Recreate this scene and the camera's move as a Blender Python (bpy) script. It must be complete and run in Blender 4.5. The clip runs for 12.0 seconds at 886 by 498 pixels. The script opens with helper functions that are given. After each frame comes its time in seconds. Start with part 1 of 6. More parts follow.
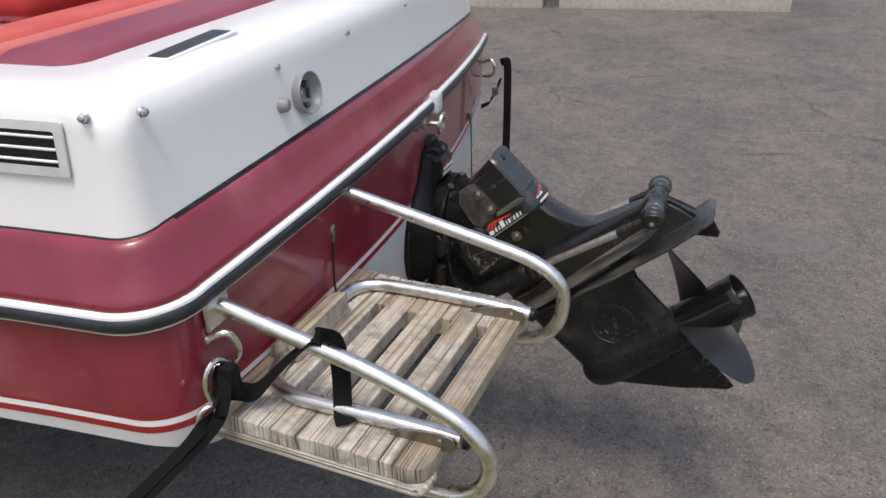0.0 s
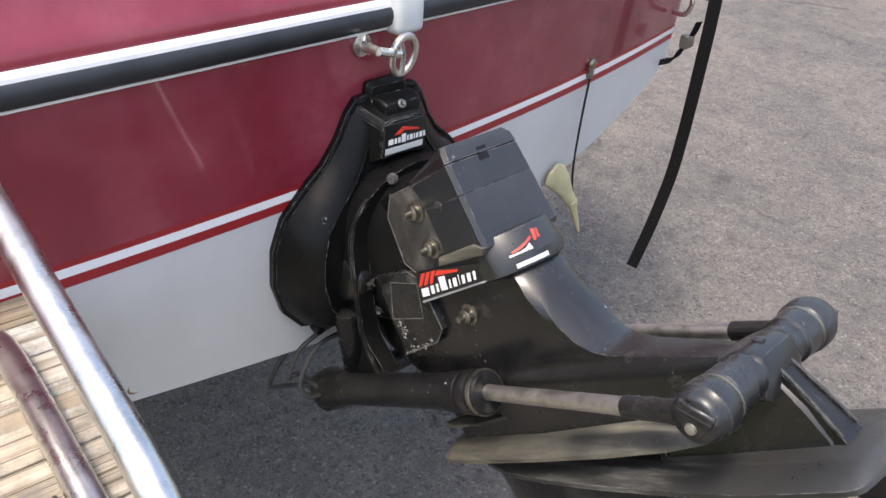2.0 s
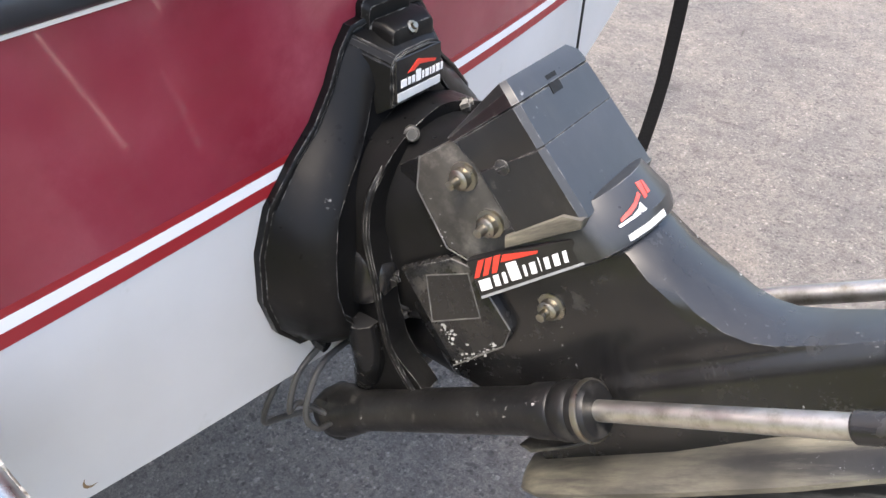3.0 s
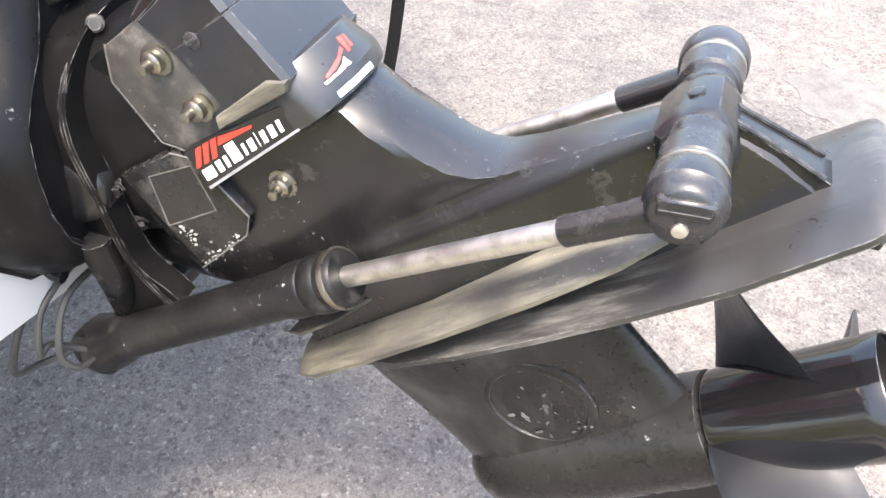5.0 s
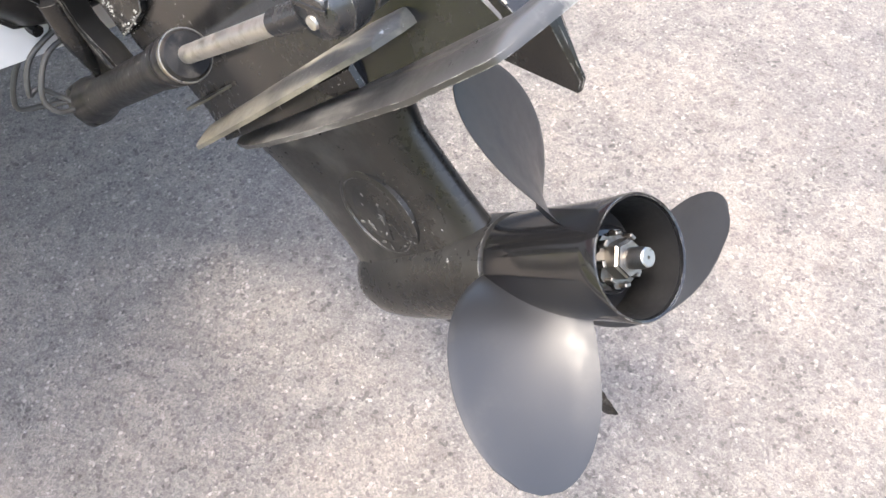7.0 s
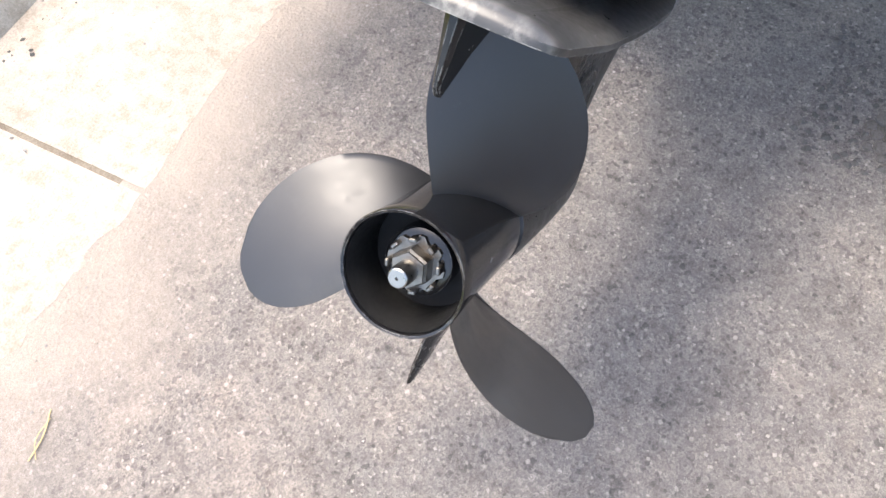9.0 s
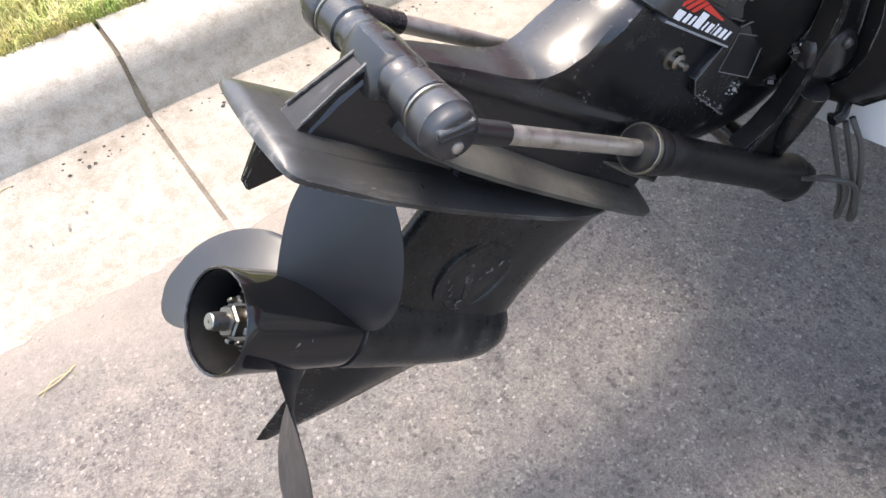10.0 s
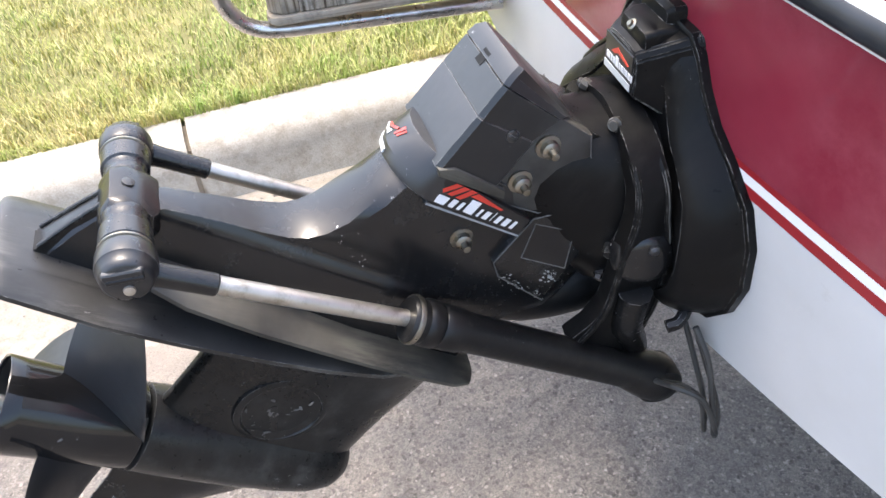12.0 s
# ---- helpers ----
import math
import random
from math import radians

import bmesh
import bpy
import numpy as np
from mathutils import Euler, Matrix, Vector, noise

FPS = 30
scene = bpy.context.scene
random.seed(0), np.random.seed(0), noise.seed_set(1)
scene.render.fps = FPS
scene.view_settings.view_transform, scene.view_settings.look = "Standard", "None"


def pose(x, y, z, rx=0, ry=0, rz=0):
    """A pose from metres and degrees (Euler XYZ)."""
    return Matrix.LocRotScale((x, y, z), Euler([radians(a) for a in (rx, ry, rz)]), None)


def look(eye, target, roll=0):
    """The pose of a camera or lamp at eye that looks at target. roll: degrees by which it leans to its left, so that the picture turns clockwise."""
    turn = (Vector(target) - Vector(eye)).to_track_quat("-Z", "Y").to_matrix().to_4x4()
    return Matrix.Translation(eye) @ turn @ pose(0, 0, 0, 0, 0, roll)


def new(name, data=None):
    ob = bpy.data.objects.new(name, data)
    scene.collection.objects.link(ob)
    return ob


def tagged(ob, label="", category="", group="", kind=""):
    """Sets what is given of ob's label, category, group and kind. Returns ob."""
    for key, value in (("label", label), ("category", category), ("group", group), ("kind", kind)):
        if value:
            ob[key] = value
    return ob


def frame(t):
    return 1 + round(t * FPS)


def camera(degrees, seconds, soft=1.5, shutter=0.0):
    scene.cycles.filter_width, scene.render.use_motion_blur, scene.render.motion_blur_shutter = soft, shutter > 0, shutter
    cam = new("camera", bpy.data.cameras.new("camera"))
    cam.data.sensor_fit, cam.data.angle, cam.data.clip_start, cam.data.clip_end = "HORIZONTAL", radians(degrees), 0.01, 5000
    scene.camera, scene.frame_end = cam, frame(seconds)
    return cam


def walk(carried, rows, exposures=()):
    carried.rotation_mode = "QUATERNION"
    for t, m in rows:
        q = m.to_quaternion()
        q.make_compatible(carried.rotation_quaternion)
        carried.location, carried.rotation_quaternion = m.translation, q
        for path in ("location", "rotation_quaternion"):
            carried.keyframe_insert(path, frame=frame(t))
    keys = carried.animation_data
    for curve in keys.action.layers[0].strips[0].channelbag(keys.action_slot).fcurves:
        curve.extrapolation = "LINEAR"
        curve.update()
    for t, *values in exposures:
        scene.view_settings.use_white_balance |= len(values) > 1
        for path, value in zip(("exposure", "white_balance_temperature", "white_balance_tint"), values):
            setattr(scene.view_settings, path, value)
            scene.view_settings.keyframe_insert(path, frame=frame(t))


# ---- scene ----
cam = camera(59.8, 12.0)
PATH = [
    (0, (0.742, -1.61, 1.674), (0.092, -0.01, 0.666), -2.7),
    (0.5, (0.886, -1.294, 1.66), (0.062, 0.176, 0.583), -5.2),
    (1, (0.894, -1.009, 1.472), (0.05, 0.454, 0.401), 2.7),
    (1.5, (0.845, -0.75, 1.408), (-0.186, 0.481, 0.216), 3.3),
    (2, (0.805, -0.544, 1.345), (-0.424, 0.541, 0.201), 1.1),
    (2.5, (0.662, -0.488, 1.277), (-0.469, 0.621, 0.056), -1.0),
    (2.7, (0.581, -0.488, 1.253), (-0.479, 0.663, 0.008), -1.1),
    (4.3, (0.483, -0.461, 1.193), (-0.304, 0.753, -0.188), 0.5),
    (4.5, (0.508, -0.463, 1.188), (-0.214, 0.775, -0.207), 0.7),
    (5, (0.604, -0.462, 1.187), (0.097, 0.841, -0.243), 0.8),
    (5.5, (0.689, -0.466, 1.189), (0.313, 0.831, -0.287), 1.2),
    (6, (0.79, -0.461, 1.188), (0.276, 0.702, -0.356), -3.0),
    (6.5, (0.914, -0.425, 1.19), (0.137, 0.568, -0.363), -7.0),
    (6.7, (0.939, -0.399, 1.182), (0.13, 0.524, -0.397), -7.2),
    (8.3, (1.114, 0.031, 1.182), (0.035, -0.098, -0.496), -6.8),
    (8.5, (1.08, 0.087, 1.174), (0.12, -0.131, -0.567), -3.0),
    (9, (1.006, 0.202, 1.198), (0.293, -0.371, -0.58), -8.1),
    (9.5, (0.966, 0.419, 1.239), (0.316, -0.515, -0.405), -6.9),
    (10, (0.825, 0.51, 1.257), (0.238, -0.643, -0.269), -5.3),
    (10.5, (0.669, 0.548, 1.281), (0.245, -0.769, -0.164), -6.9),
    (11, (0.532, 0.607, 1.285), (0.314, -0.863, -0.055), -6.3),
    (11.5, (0.458, 0.652, 1.282), (0.303, -0.845, -0.035), -8.5),
    (12, (0.436, 0.661, 1.279), (0.154, -0.841, -0.011), -6.5),
]
EXPOSURES = [(0.0, 0.50), (0.5, 0.52), (1.0, 0.78), (1.5, 1.05), (2.0, 1.36), (2.5, 1.72), (4.5, 2.66), (5.5, 2.80), (6.5, 2.76), (8.5, 2.42), (9.5, 2.20), (11.0, 2.14), (12.0, 2.22)]
walk(cam, [(t, look(eye, target, roll)) for t, eye, target, roll in PATH], EXPOSURES)

# ---------------------------------------------------------------- light
SUN_ELEV, SUN_ROT = 73.0, 170.0
world = bpy.data.worlds.new("sky_world")
scene.world = world
world.use_nodes = True
wn = world.node_tree.nodes
wl = world.node_tree.links
sky = wn.new("ShaderNodeTexSky")
sky.sky_type = "NISHITA"
sky.sun_disc = False
sky.sun_elevation = radians(SUN_ELEV)
sky.sun_rotation = radians(SUN_ROT)
sky.dust_density = 4.5
sky.air_density = 1.1
wn["Background"].inputs["Strength"].default_value = 0.15
wl.new(sky.outputs["Color"], wn["Background"].inputs["Color"])
scene.view_settings.use_white_balance = True
scene.view_settings.white_balance_temperature = 6550.0
sun_data = bpy.data.lights.new("sun", "SUN")
sun_data.energy = 0.85
sun_data.angle = radians(13.0)
sun_data.color = (1.0, 0.92, 0.82)
sun = new("sun", sun_data)
SUN_DIR = Vector((0.05, -0.29, 0.95)).normalized()
sun.matrix_world = look(SUN_DIR * 30.0, (0, 0, 0))

# ---------------------------------------------------------------- materials


def material(name, rough=0.5, metal=0.0, spec=0.5, coat=0.0):
    m = bpy.data.materials.new(name)
    m.use_nodes = True
    b = m.node_tree.nodes["Principled BSDF"]
    b.inputs["Roughness"].default_value = rough
    b.inputs["Metallic"].default_value = metal
    b.inputs["Specular IOR Level"].default_value = spec
    b.inputs["Coat Weight"].default_value = coat
    return m, m.node_tree.nodes, m.node_tree.links, b


def coords(n, l, scale=(1, 1, 1), rot=(0, 0, 0)):
    c = n.new("ShaderNodeTexCoord")
    p = n.new("ShaderNodeMapping")
    p.inputs["Scale"].default_value = scale
    p.inputs["Rotation"].default_value = rot
    l.new(c.outputs["Object"], p.inputs["Vector"])
    return p.outputs["Vector"]


def noise_tex(n, l, vec, scale, detail=4.0, rough=0.55):
    t = n.new("ShaderNodeTexNoise")
    t.inputs["Scale"].default_value = scale
    t.inputs["Detail"].default_value = detail
    t.inputs["Roughness"].default_value = rough
    l.new(vec, t.inputs["Vector"])
    return t.outputs["Fac"]


def ramp(n, l, fac, stops):
    r = n.new("ShaderNodeValToRGB")
    e = r.color_ramp.elements
    while len(e) < len(stops):
        e.new(0.5)
    for k, (pos, col) in enumerate(stops):
        e[k].position = pos
        e[k].color = (*col, 1.0) if len(col) == 3 else (col[0], col[0], col[0], 1.0)
    l.new(fac, r.inputs["Fac"])
    return r.outputs["Color"]


def mix(n, l, fac, a, b, mode="MIX"):
    x = n.new("ShaderNodeMix")
    x.data_type = "RGBA"
    x.blend_type = mode
    if isinstance(fac, float):
        x.inputs[0].default_value = fac
    else:
        l.new(fac, x.inputs[0])
    for sock, v in ((x.inputs[6], a), (x.inputs[7], b)):
        if isinstance(v, tuple):
            sock.default_value = (*v, 1.0)
        else:
            l.new(v, sock)
    return x.outputs[2]


def bump(n, l, b, height, strength=0.3, dist=0.002):
    k = n.new("ShaderNodeBump")
    k.inputs["Strength"].default_value = strength
    k.inputs["Distance"].default_value = dist
    l.new(height, k.inputs["Height"])
    l.new(k.outputs["Normal"], b.inputs["Normal"])


def painted(name, col, col2, rough=(0.25, 0.45), scale=6.0, fine=90.0, coat=0.0, spec=0.5, wear=None, wear_at=(0.62, 0.72), wear_scale=35.0, bumpy=0.05, chips=0.0, dust_sheen=0.0, stretch=(1, 1, 1), chip_at=(0.60, 0.66), grime=0.0, edge=0.0):
    """Paint or gelcoat: two tones in broad clouds, a fine grain in the gloss, dust where wear is given, and small bright chips."""
    m, n, l, b = material(name, 0.4, 0.0, spec, coat)
    v = coords(n, l)
    big = noise_tex(n, l, v, scale, 5.0)
    small = noise_tex(n, l, v, fine, 3.0)
    c = ramp(n, l, big, [(0.3, col), (0.7, col2)])
    r = ramp(n, l, mix(n, l, 0.5, small, big), [(0.3, (rough[0],)), (0.7, (rough[1],))])
    if wear:
        w = noise_tex(n, l, coords(n, l, stretch), wear_scale, 8.0, 0.7)
        wf = ramp(n, l, w, [(wear_at[0], (0.0,)), (wear_at[1], (1.0,))])
        broad = ramp(n, l, noise_tex(n, l, v, 5.5, 2.0), [(0.42, (0.0,)), (0.62, (1.0,))])
        f = mix(n, l, 1.0, wf, broad, "MULTIPLY")
        c = mix(n, l, f, c, wear)
        r = mix(n, l, f, r, (0.75, 0.75, 0.75)) if wear_scale > 5 else r
    if dust_sheen:
        # grey on faces that look up: settled dust, with the sky's sheen painted in
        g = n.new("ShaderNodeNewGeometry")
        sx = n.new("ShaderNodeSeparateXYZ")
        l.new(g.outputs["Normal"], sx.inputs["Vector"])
        up = ramp(n, l, sx.outputs["Z"], [(0.35, (0.0,)), (0.9, (dust_sheen,))])
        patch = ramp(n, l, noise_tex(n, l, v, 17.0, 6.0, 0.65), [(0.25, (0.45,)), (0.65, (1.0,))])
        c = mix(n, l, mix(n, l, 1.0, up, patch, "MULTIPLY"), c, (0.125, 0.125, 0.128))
    if grime:
        # smeared dust and grease in patches
        sm = noise_tex(n, l, coords(n, l, (1.0, 1.0, 0.45)), 32.0, 9.0, 0.72)
        sf = ramp(n, l, sm, [(0.48, (0.0,)), (0.74, (grime,))])
        where = ramp(n, l, noise_tex(n, l, v, 7.0, 3.0), [(0.40, (0.08,)), (0.62, (1.0,))])
        f = mix(n, l, 1.0, sf, where, "MULTIPLY")
        c = mix(n, l, f, c, (0.085, 0.080, 0.071))
        r = mix(n, l, f, r, (0.62, 0.62, 0.62))
    if edge:
        # paint rubbed thin along the edges
        bv = n.new("ShaderNodeBevel")
        bv.samples = 4
        bv.inputs["Radius"].default_value = 0.0016
        gn = n.new("ShaderNodeNewGeometry")
        dot = n.new("ShaderNodeVectorMath")
        dot.operation = "DOT_PRODUCT"
        l.new(bv.outputs["Normal"], dot.inputs[0])
        l.new(gn.outputs["Normal"], dot.inputs[1])
        ef = ramp(n, l, dot.outputs["Value"], [(0.90, (edge,)), (0.985, (0.0,))])
        torn = ramp(n, l, noise_tex(n, l, v, 75.0, 6.0, 0.7), [(0.47, (0.0,)), (0.58, (1.0,))])
        c = mix(n, l, mix(n, l, 1.0, ef, torn, "MULTIPLY"), c, (0.26, 0.255, 0.24))
    if chips:
        k = ramp(n, l, noise_tex(n, l, v, 110.0, 5.0, 0.75), [(0.64, (0.0,)), (0.67, (1.0,))])
        area = ramp(n, l, noise_tex(n, l, v, 11.0, 3.0), [(chip_at[0], (0.0,)), (chip_at[1], (chips,))])
        f = mix(n, l, 1.0, k, area, "MULTIPLY")
        c = mix(n, l, f, c, (0.62, 0.62, 0.60))
    l.new(c, b.inputs["Base Color"])
    l.new(r, b.inputs["Roughness"])
    bump(n, l, b, mix(n, l, 0.6, small, big), bumpy, 0.0015)
    return m


# pale clouds: chalky fading, plus hazy sky reflections put into the colour
M_MAROON = painted("faded_sky_hazed_maroon_gelcoat", (0.160, 0.010, 0.021), (0.245, 0.030, 0.050), (0.20, 0.27), 4.0, 30.0, 0.4, wear=(0.32, 0.075, 0.098), wear_at=(0.45, 0.75), wear_scale=3.5, bumpy=0.004)
M_RED = painted("dark_red_pinstripe", (0.26, 0.012, 0.018), (0.31, 0.02, 0.026), (0.3, 0.5), 12.0)
M_WHITE = painted("white_gelcoat", (0.77, 0.77, 0.77), (0.81, 0.81, 0.81), (0.26, 0.36), 3.0, 400.0, 0.2, bumpy=0.006)
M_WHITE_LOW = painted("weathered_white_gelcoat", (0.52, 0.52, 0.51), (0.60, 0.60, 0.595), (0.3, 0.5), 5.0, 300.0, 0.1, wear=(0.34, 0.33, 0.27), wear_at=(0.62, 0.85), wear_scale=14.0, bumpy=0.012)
M_BLACK = painted("scuffed_black_enamel", (0.005, 0.005, 0.0055), (0.010, 0.0098, 0.0095), (0.11, 0.29), 9.0, 120.0, 0.0, 0.30, wear=(0.12, 0.116, 0.106), wear_at=(0.55, 0.85), wear_scale=40.0, bumpy=0.20, chips=1.0, dust_sheen=0.08, grime=0.28, edge=0.8)
M_BLACK_CLEAN = painted("glossy_black_enamel", (0.006, 0.006, 0.0065), (0.012, 0.012, 0.0122), (0.17, 0.30), 9.0, 120.0, 0.0, 0.5, wear=(0.075, 0.073, 0.068), wear_at=(0.57, 0.86), wear_scale=24.0, bumpy=0.06, chips=0.9, dust_sheen=0.12, grime=0.12, edge=0.4)
M_CHIPPED = painted("chipped_black_enamel", (0.006, 0.006, 0.0065), (0.013, 0.0128, 0.0122), (0.13, 0.34), 9.0, 120.0, 0.0, 0.42, wear=(0.16, 0.15, 0.13), wear_at=(0.52, 0.80), wear_scale=40.0, bumpy=0.25, chips=1.0, dust_sheen=0.06, chip_at=(0.53, 0.60), grime=0.30, edge=0.9)
M_PROP = painted("glossy_black_propeller_paint", (0.006, 0.006, 0.0065), (0.010, 0.010, 0.0105), (0.06, 0.15), 10.0, 80.0, 0.0, 0.45, chips=0.25, edge=0.5)
M_BLADE = painted("satin_black_blade_paint", (0.012, 0.0128, 0.0145), (0.018, 0.019, 0.0212), (0.33, 0.45), 10.0, 80.0, 0.0, 0.46, wear=(0.035, 0.035, 0.036), wear_at=(0.5, 0.8), wear_scale=18.0, chips=0.15, bumpy=0.015)
M_DUSTY = painted("dust_worn_black_paint", (0.018, 0.0172, 0.0155), (0.065, 0.060, 0.048), (0.32, 0.55), 16.0, 120.0, 0.0, 0.4, wear=(0.31, 0.285, 0.21), wear_at=(0.44, 0.76), wear_scale=26.0, bumpy=0.25, chips=0.6, dust_sheen=0.3, stretch=(0.22, 1.6, 1.6))
M_STREAKED = painted("streaked_black_plate_paint", (0.009, 0.009, 0.0088), (0.034, 0.033, 0.030), (0.24, 0.46), 12.0, 120.0, 0.0, 0.45, wear=(0.30, 0.29, 0.26), wear_at=(0.50, 0.70), wear_scale=26.0, bumpy=0.22, chips=0.8, dust_sheen=0.22, stretch=(0.25, 1.6, 1.6), edge=0.8)
M_GEARCASE = painted("dusty_black_gearcase_paint", (0.006, 0.006, 0.0059), (0.014, 0.0138, 0.013), (0.20, 0.38), 7.0, 120.0, 0.0, 0.30, wear=(0.11, 0.107, 0.098), wear_at=(0.52, 0.84), wear_scale=13.0, bumpy=0.15, chips=1.0, dust_sheen=0.12, grime=0.32, edge=0.6)
M_GREYCAP = painted("weathered_black_plastic_cover", (0.007, 0.0073, 0.0078), (0.014, 0.0146, 0.0155), (0.26, 0.40), 9.0, 120.0, 0.0, 0.65, wear=(0.2, 0.2, 0.185), wear_at=(0.62, 0.86), wear_scale=50.0, chips=0.6, dust_sheen=0.16, grime=0.25, edge=0.7)
M_CAP = painted("dark_grey_ram_plastic", (0.008, 0.0085, 0.0092), (0.017, 0.0175, 0.019), (0.20, 0.36), 12.0, 120.0, 0.0, 0.6, wear=(0.16, 0.15, 0.13), wear_at=(0.58, 0.8), wear_scale=45.0, bumpy=0.15, chips=0.4, dust_sheen=0.12, grime=0.25, edge=0.5)
M_CASTING = painted("greasy_black_casting", (0.004, 0.004, 0.0043), (0.008, 0.0079, 0.0077), (0.24, 0.42), 9.0, 120.0, 0.0, 0.14, wear=(0.07, 0.068, 0.062), wear_at=(0.60, 0.86), wear_scale=40.0, bumpy=0.15, chips=0.5, chip_at=(0.62, 0.68), grime=0.12, edge=0.9)
M_EDGE = painted("paint_worn_to_grey", (0.05, 0.05, 0.048), (0.16, 0.155, 0.145), (0.4, 0.6), 60.0, 200.0)
M_FLAKE = painted("bare_cast_alloy", (0.20, 0.20, 0.19), (0.40, 0.40, 0.38), (0.4, 0.6), 60.0, 200.0)
M_FLANGE = painted("grey_dusty_flange_paint", (0.018, 0.0175, 0.016), (0.06, 0.057, 0.05), (0.35, 0.6), 26.0, 150.0, 0.0, 0.45, wear=(0.17, 0.16, 0.14), wear_at=(0.48, 0.75), wear_scale=40.0, bumpy=0.15, chips=0.6, edge=0.9)
# matt black for openings, their inner shade put into the colour
M_RECESSBLACK = painted("matt_black_recess_shade", (0.004, 0.004, 0.0042), (0.010, 0.0098, 0.0095), (0.5, 0.75), 30.0, 200.0, 0.0, 0.25)
M_RUBBER = painted("black_rubber", (0.005, 0.005, 0.0054), (0.010, 0.010, 0.0104), (0.26, 0.5), 20.0, 150.0, 0.0, 0.30, wear=(0.12, 0.112, 0.10), wear_at=(0.56, 0.84), wear_scale=30.0, bumpy=0.2, chips=0.5, grime=0.22)
M_DULL = painted("dull_grey_cast_metal", (0.20, 0.21, 0.22), (0.31, 0.32, 0.33), (0.3, 0.5), 40.0, 200.0, 0.0, 0.6, wear=(0.16, 0.16, 0.155), wear_at=(0.52, 0.8), wear_scale=60.0)
M_SLAT = painted("dark_grey_slat_plastic", (0.035, 0.037, 0.04), (0.06, 0.062, 0.066), (0.35, 0.5), 20.0, 150.0)
M_RAIL = painted("dark_blue_grey_rubber", (0.014, 0.016, 0.020), (0.03, 0.033, 0.039), (0.28, 0.5), 20.0, 150.0, 0.0, 0.45)
M_HOSE = painted("grey_rubber_hose", (0.022, 0.022, 0.0215), (0.055, 0.054, 0.051), (0.4, 0.6), 30.0, 150.0)
M_CHROME = painted("bright_trim_strip", (0.72, 0.73, 0.74), (0.80, 0.80, 0.80), (0.12, 0.3), 20.0, 200.0)
M_SILVER = painted("silver_decal", (0.5, 0.52, 0.52), (0.6, 0.62, 0.62), (0.3, 0.4), 20.0, 200.0)
M_DECALWHITE = painted("white_decal", (0.75, 0.75, 0.75), (0.8, 0.8, 0.8), (0.3, 0.4), 20.0, 200.0)
M_DECALRED = painted("red_decal", (0.55, 0.035, 0.02), (0.62, 0.05, 0.03), (0.3, 0.4), 20.0, 200.0)
M_DECALFADED = painted("sun_faded_red_decal", (0.36, 0.045, 0.035), (0.46, 0.085, 0.07), (0.3, 0.45), 60.0, 200.0)
M_DECALBLACK = painted("black_decal", (0.008, 0.008, 0.008), (0.012, 0.012, 0.012), (0.25, 0.4), 20.0, 200.0)
M_VINYL = painted("maroon_vinyl", (0.20, 0.035, 0.055), (0.26, 0.06, 0.085), (0.35, 0.55), 7.0, 240.0, bumpy=0.3)
M_VINYLPINK = painted("faded_pink_vinyl", (0.50, 0.12, 0.10), (0.58, 0.17, 0.14), (0.35, 0.55), 7.0, 240.0, bumpy=0.3)
M_SEATRED = painted("bright_red_vinyl", (0.46, 0.035, 0.03), (0.54, 0.055, 0.045), (0.28, 0.45), 7.0, 240.0, bumpy=0.3)
M_VINYLRED = painted("sun_faded_red_vinyl", (0.48, 0.075, 0.055), (0.56, 0.11, 0.08), (0.35, 0.55), 7.0, 240.0, bumpy=0.3)


def metal(name, col, rough=(0.12, 0.3), scale=(60, 60, 60), dirt=None):
    m, n, l, b = material(name, 0.2, 1.0)
    v = coords(n, l, scale)
    f = noise_tex(n, l, v, 1.0, 4.0)
    c = ramp(n, l, f, [(0.3, col), (0.7, tuple(min(1.0, k * 1.15) for k in col))])
    if dirt:
        d = ramp(n, l, noise_tex(n, l, coords(n, l), 45.0, 6.0, 0.7), [(0.5, (0.0,)), (0.72, (1.0,))])
        c = mix(n, l, d, c, dirt)
    l.new(c, b.inputs["Base Color"])
    l.new(ramp(n, l, f, [(0.3, (rough[0],)), (0.7, (rough[1],))]), b.inputs["Roughness"])
    return m


M_STEEL = metal("satin_stainless_tube", (0.66, 0.64, 0.61), (0.22, 0.40), (40, 40, 40), (0.50, 0.47, 0.42))
M_ZINC = metal("weathered_zinc_steel", (0.27, 0.255, 0.22), (0.25, 0.5), (150, 150, 150), (0.3, 0.25, 0.16))
M_FITTING = metal("dull_grey_fitting_metal", (0.46, 0.47, 0.48), (0.2, 0.4), (150, 150, 150), (0.26, 0.26, 0.25))
M_ROD = metal("worn_ram_rod_steel", (0.52, 0.50, 0.46), (0.34, 0.52), (60, 60, 60), (0.32, 0.29, 0.23))
M_NUT = metal("bare_steel_nut", (0.19, 0.18, 0.165), (0.3, 0.5), (150, 150, 150), (0.10, 0.075, 0.045))
M_SHAFT = metal("bright_shaft_steel", (0.298, 0.291, 0.279), (0.25, 0.4), (150, 150, 150))


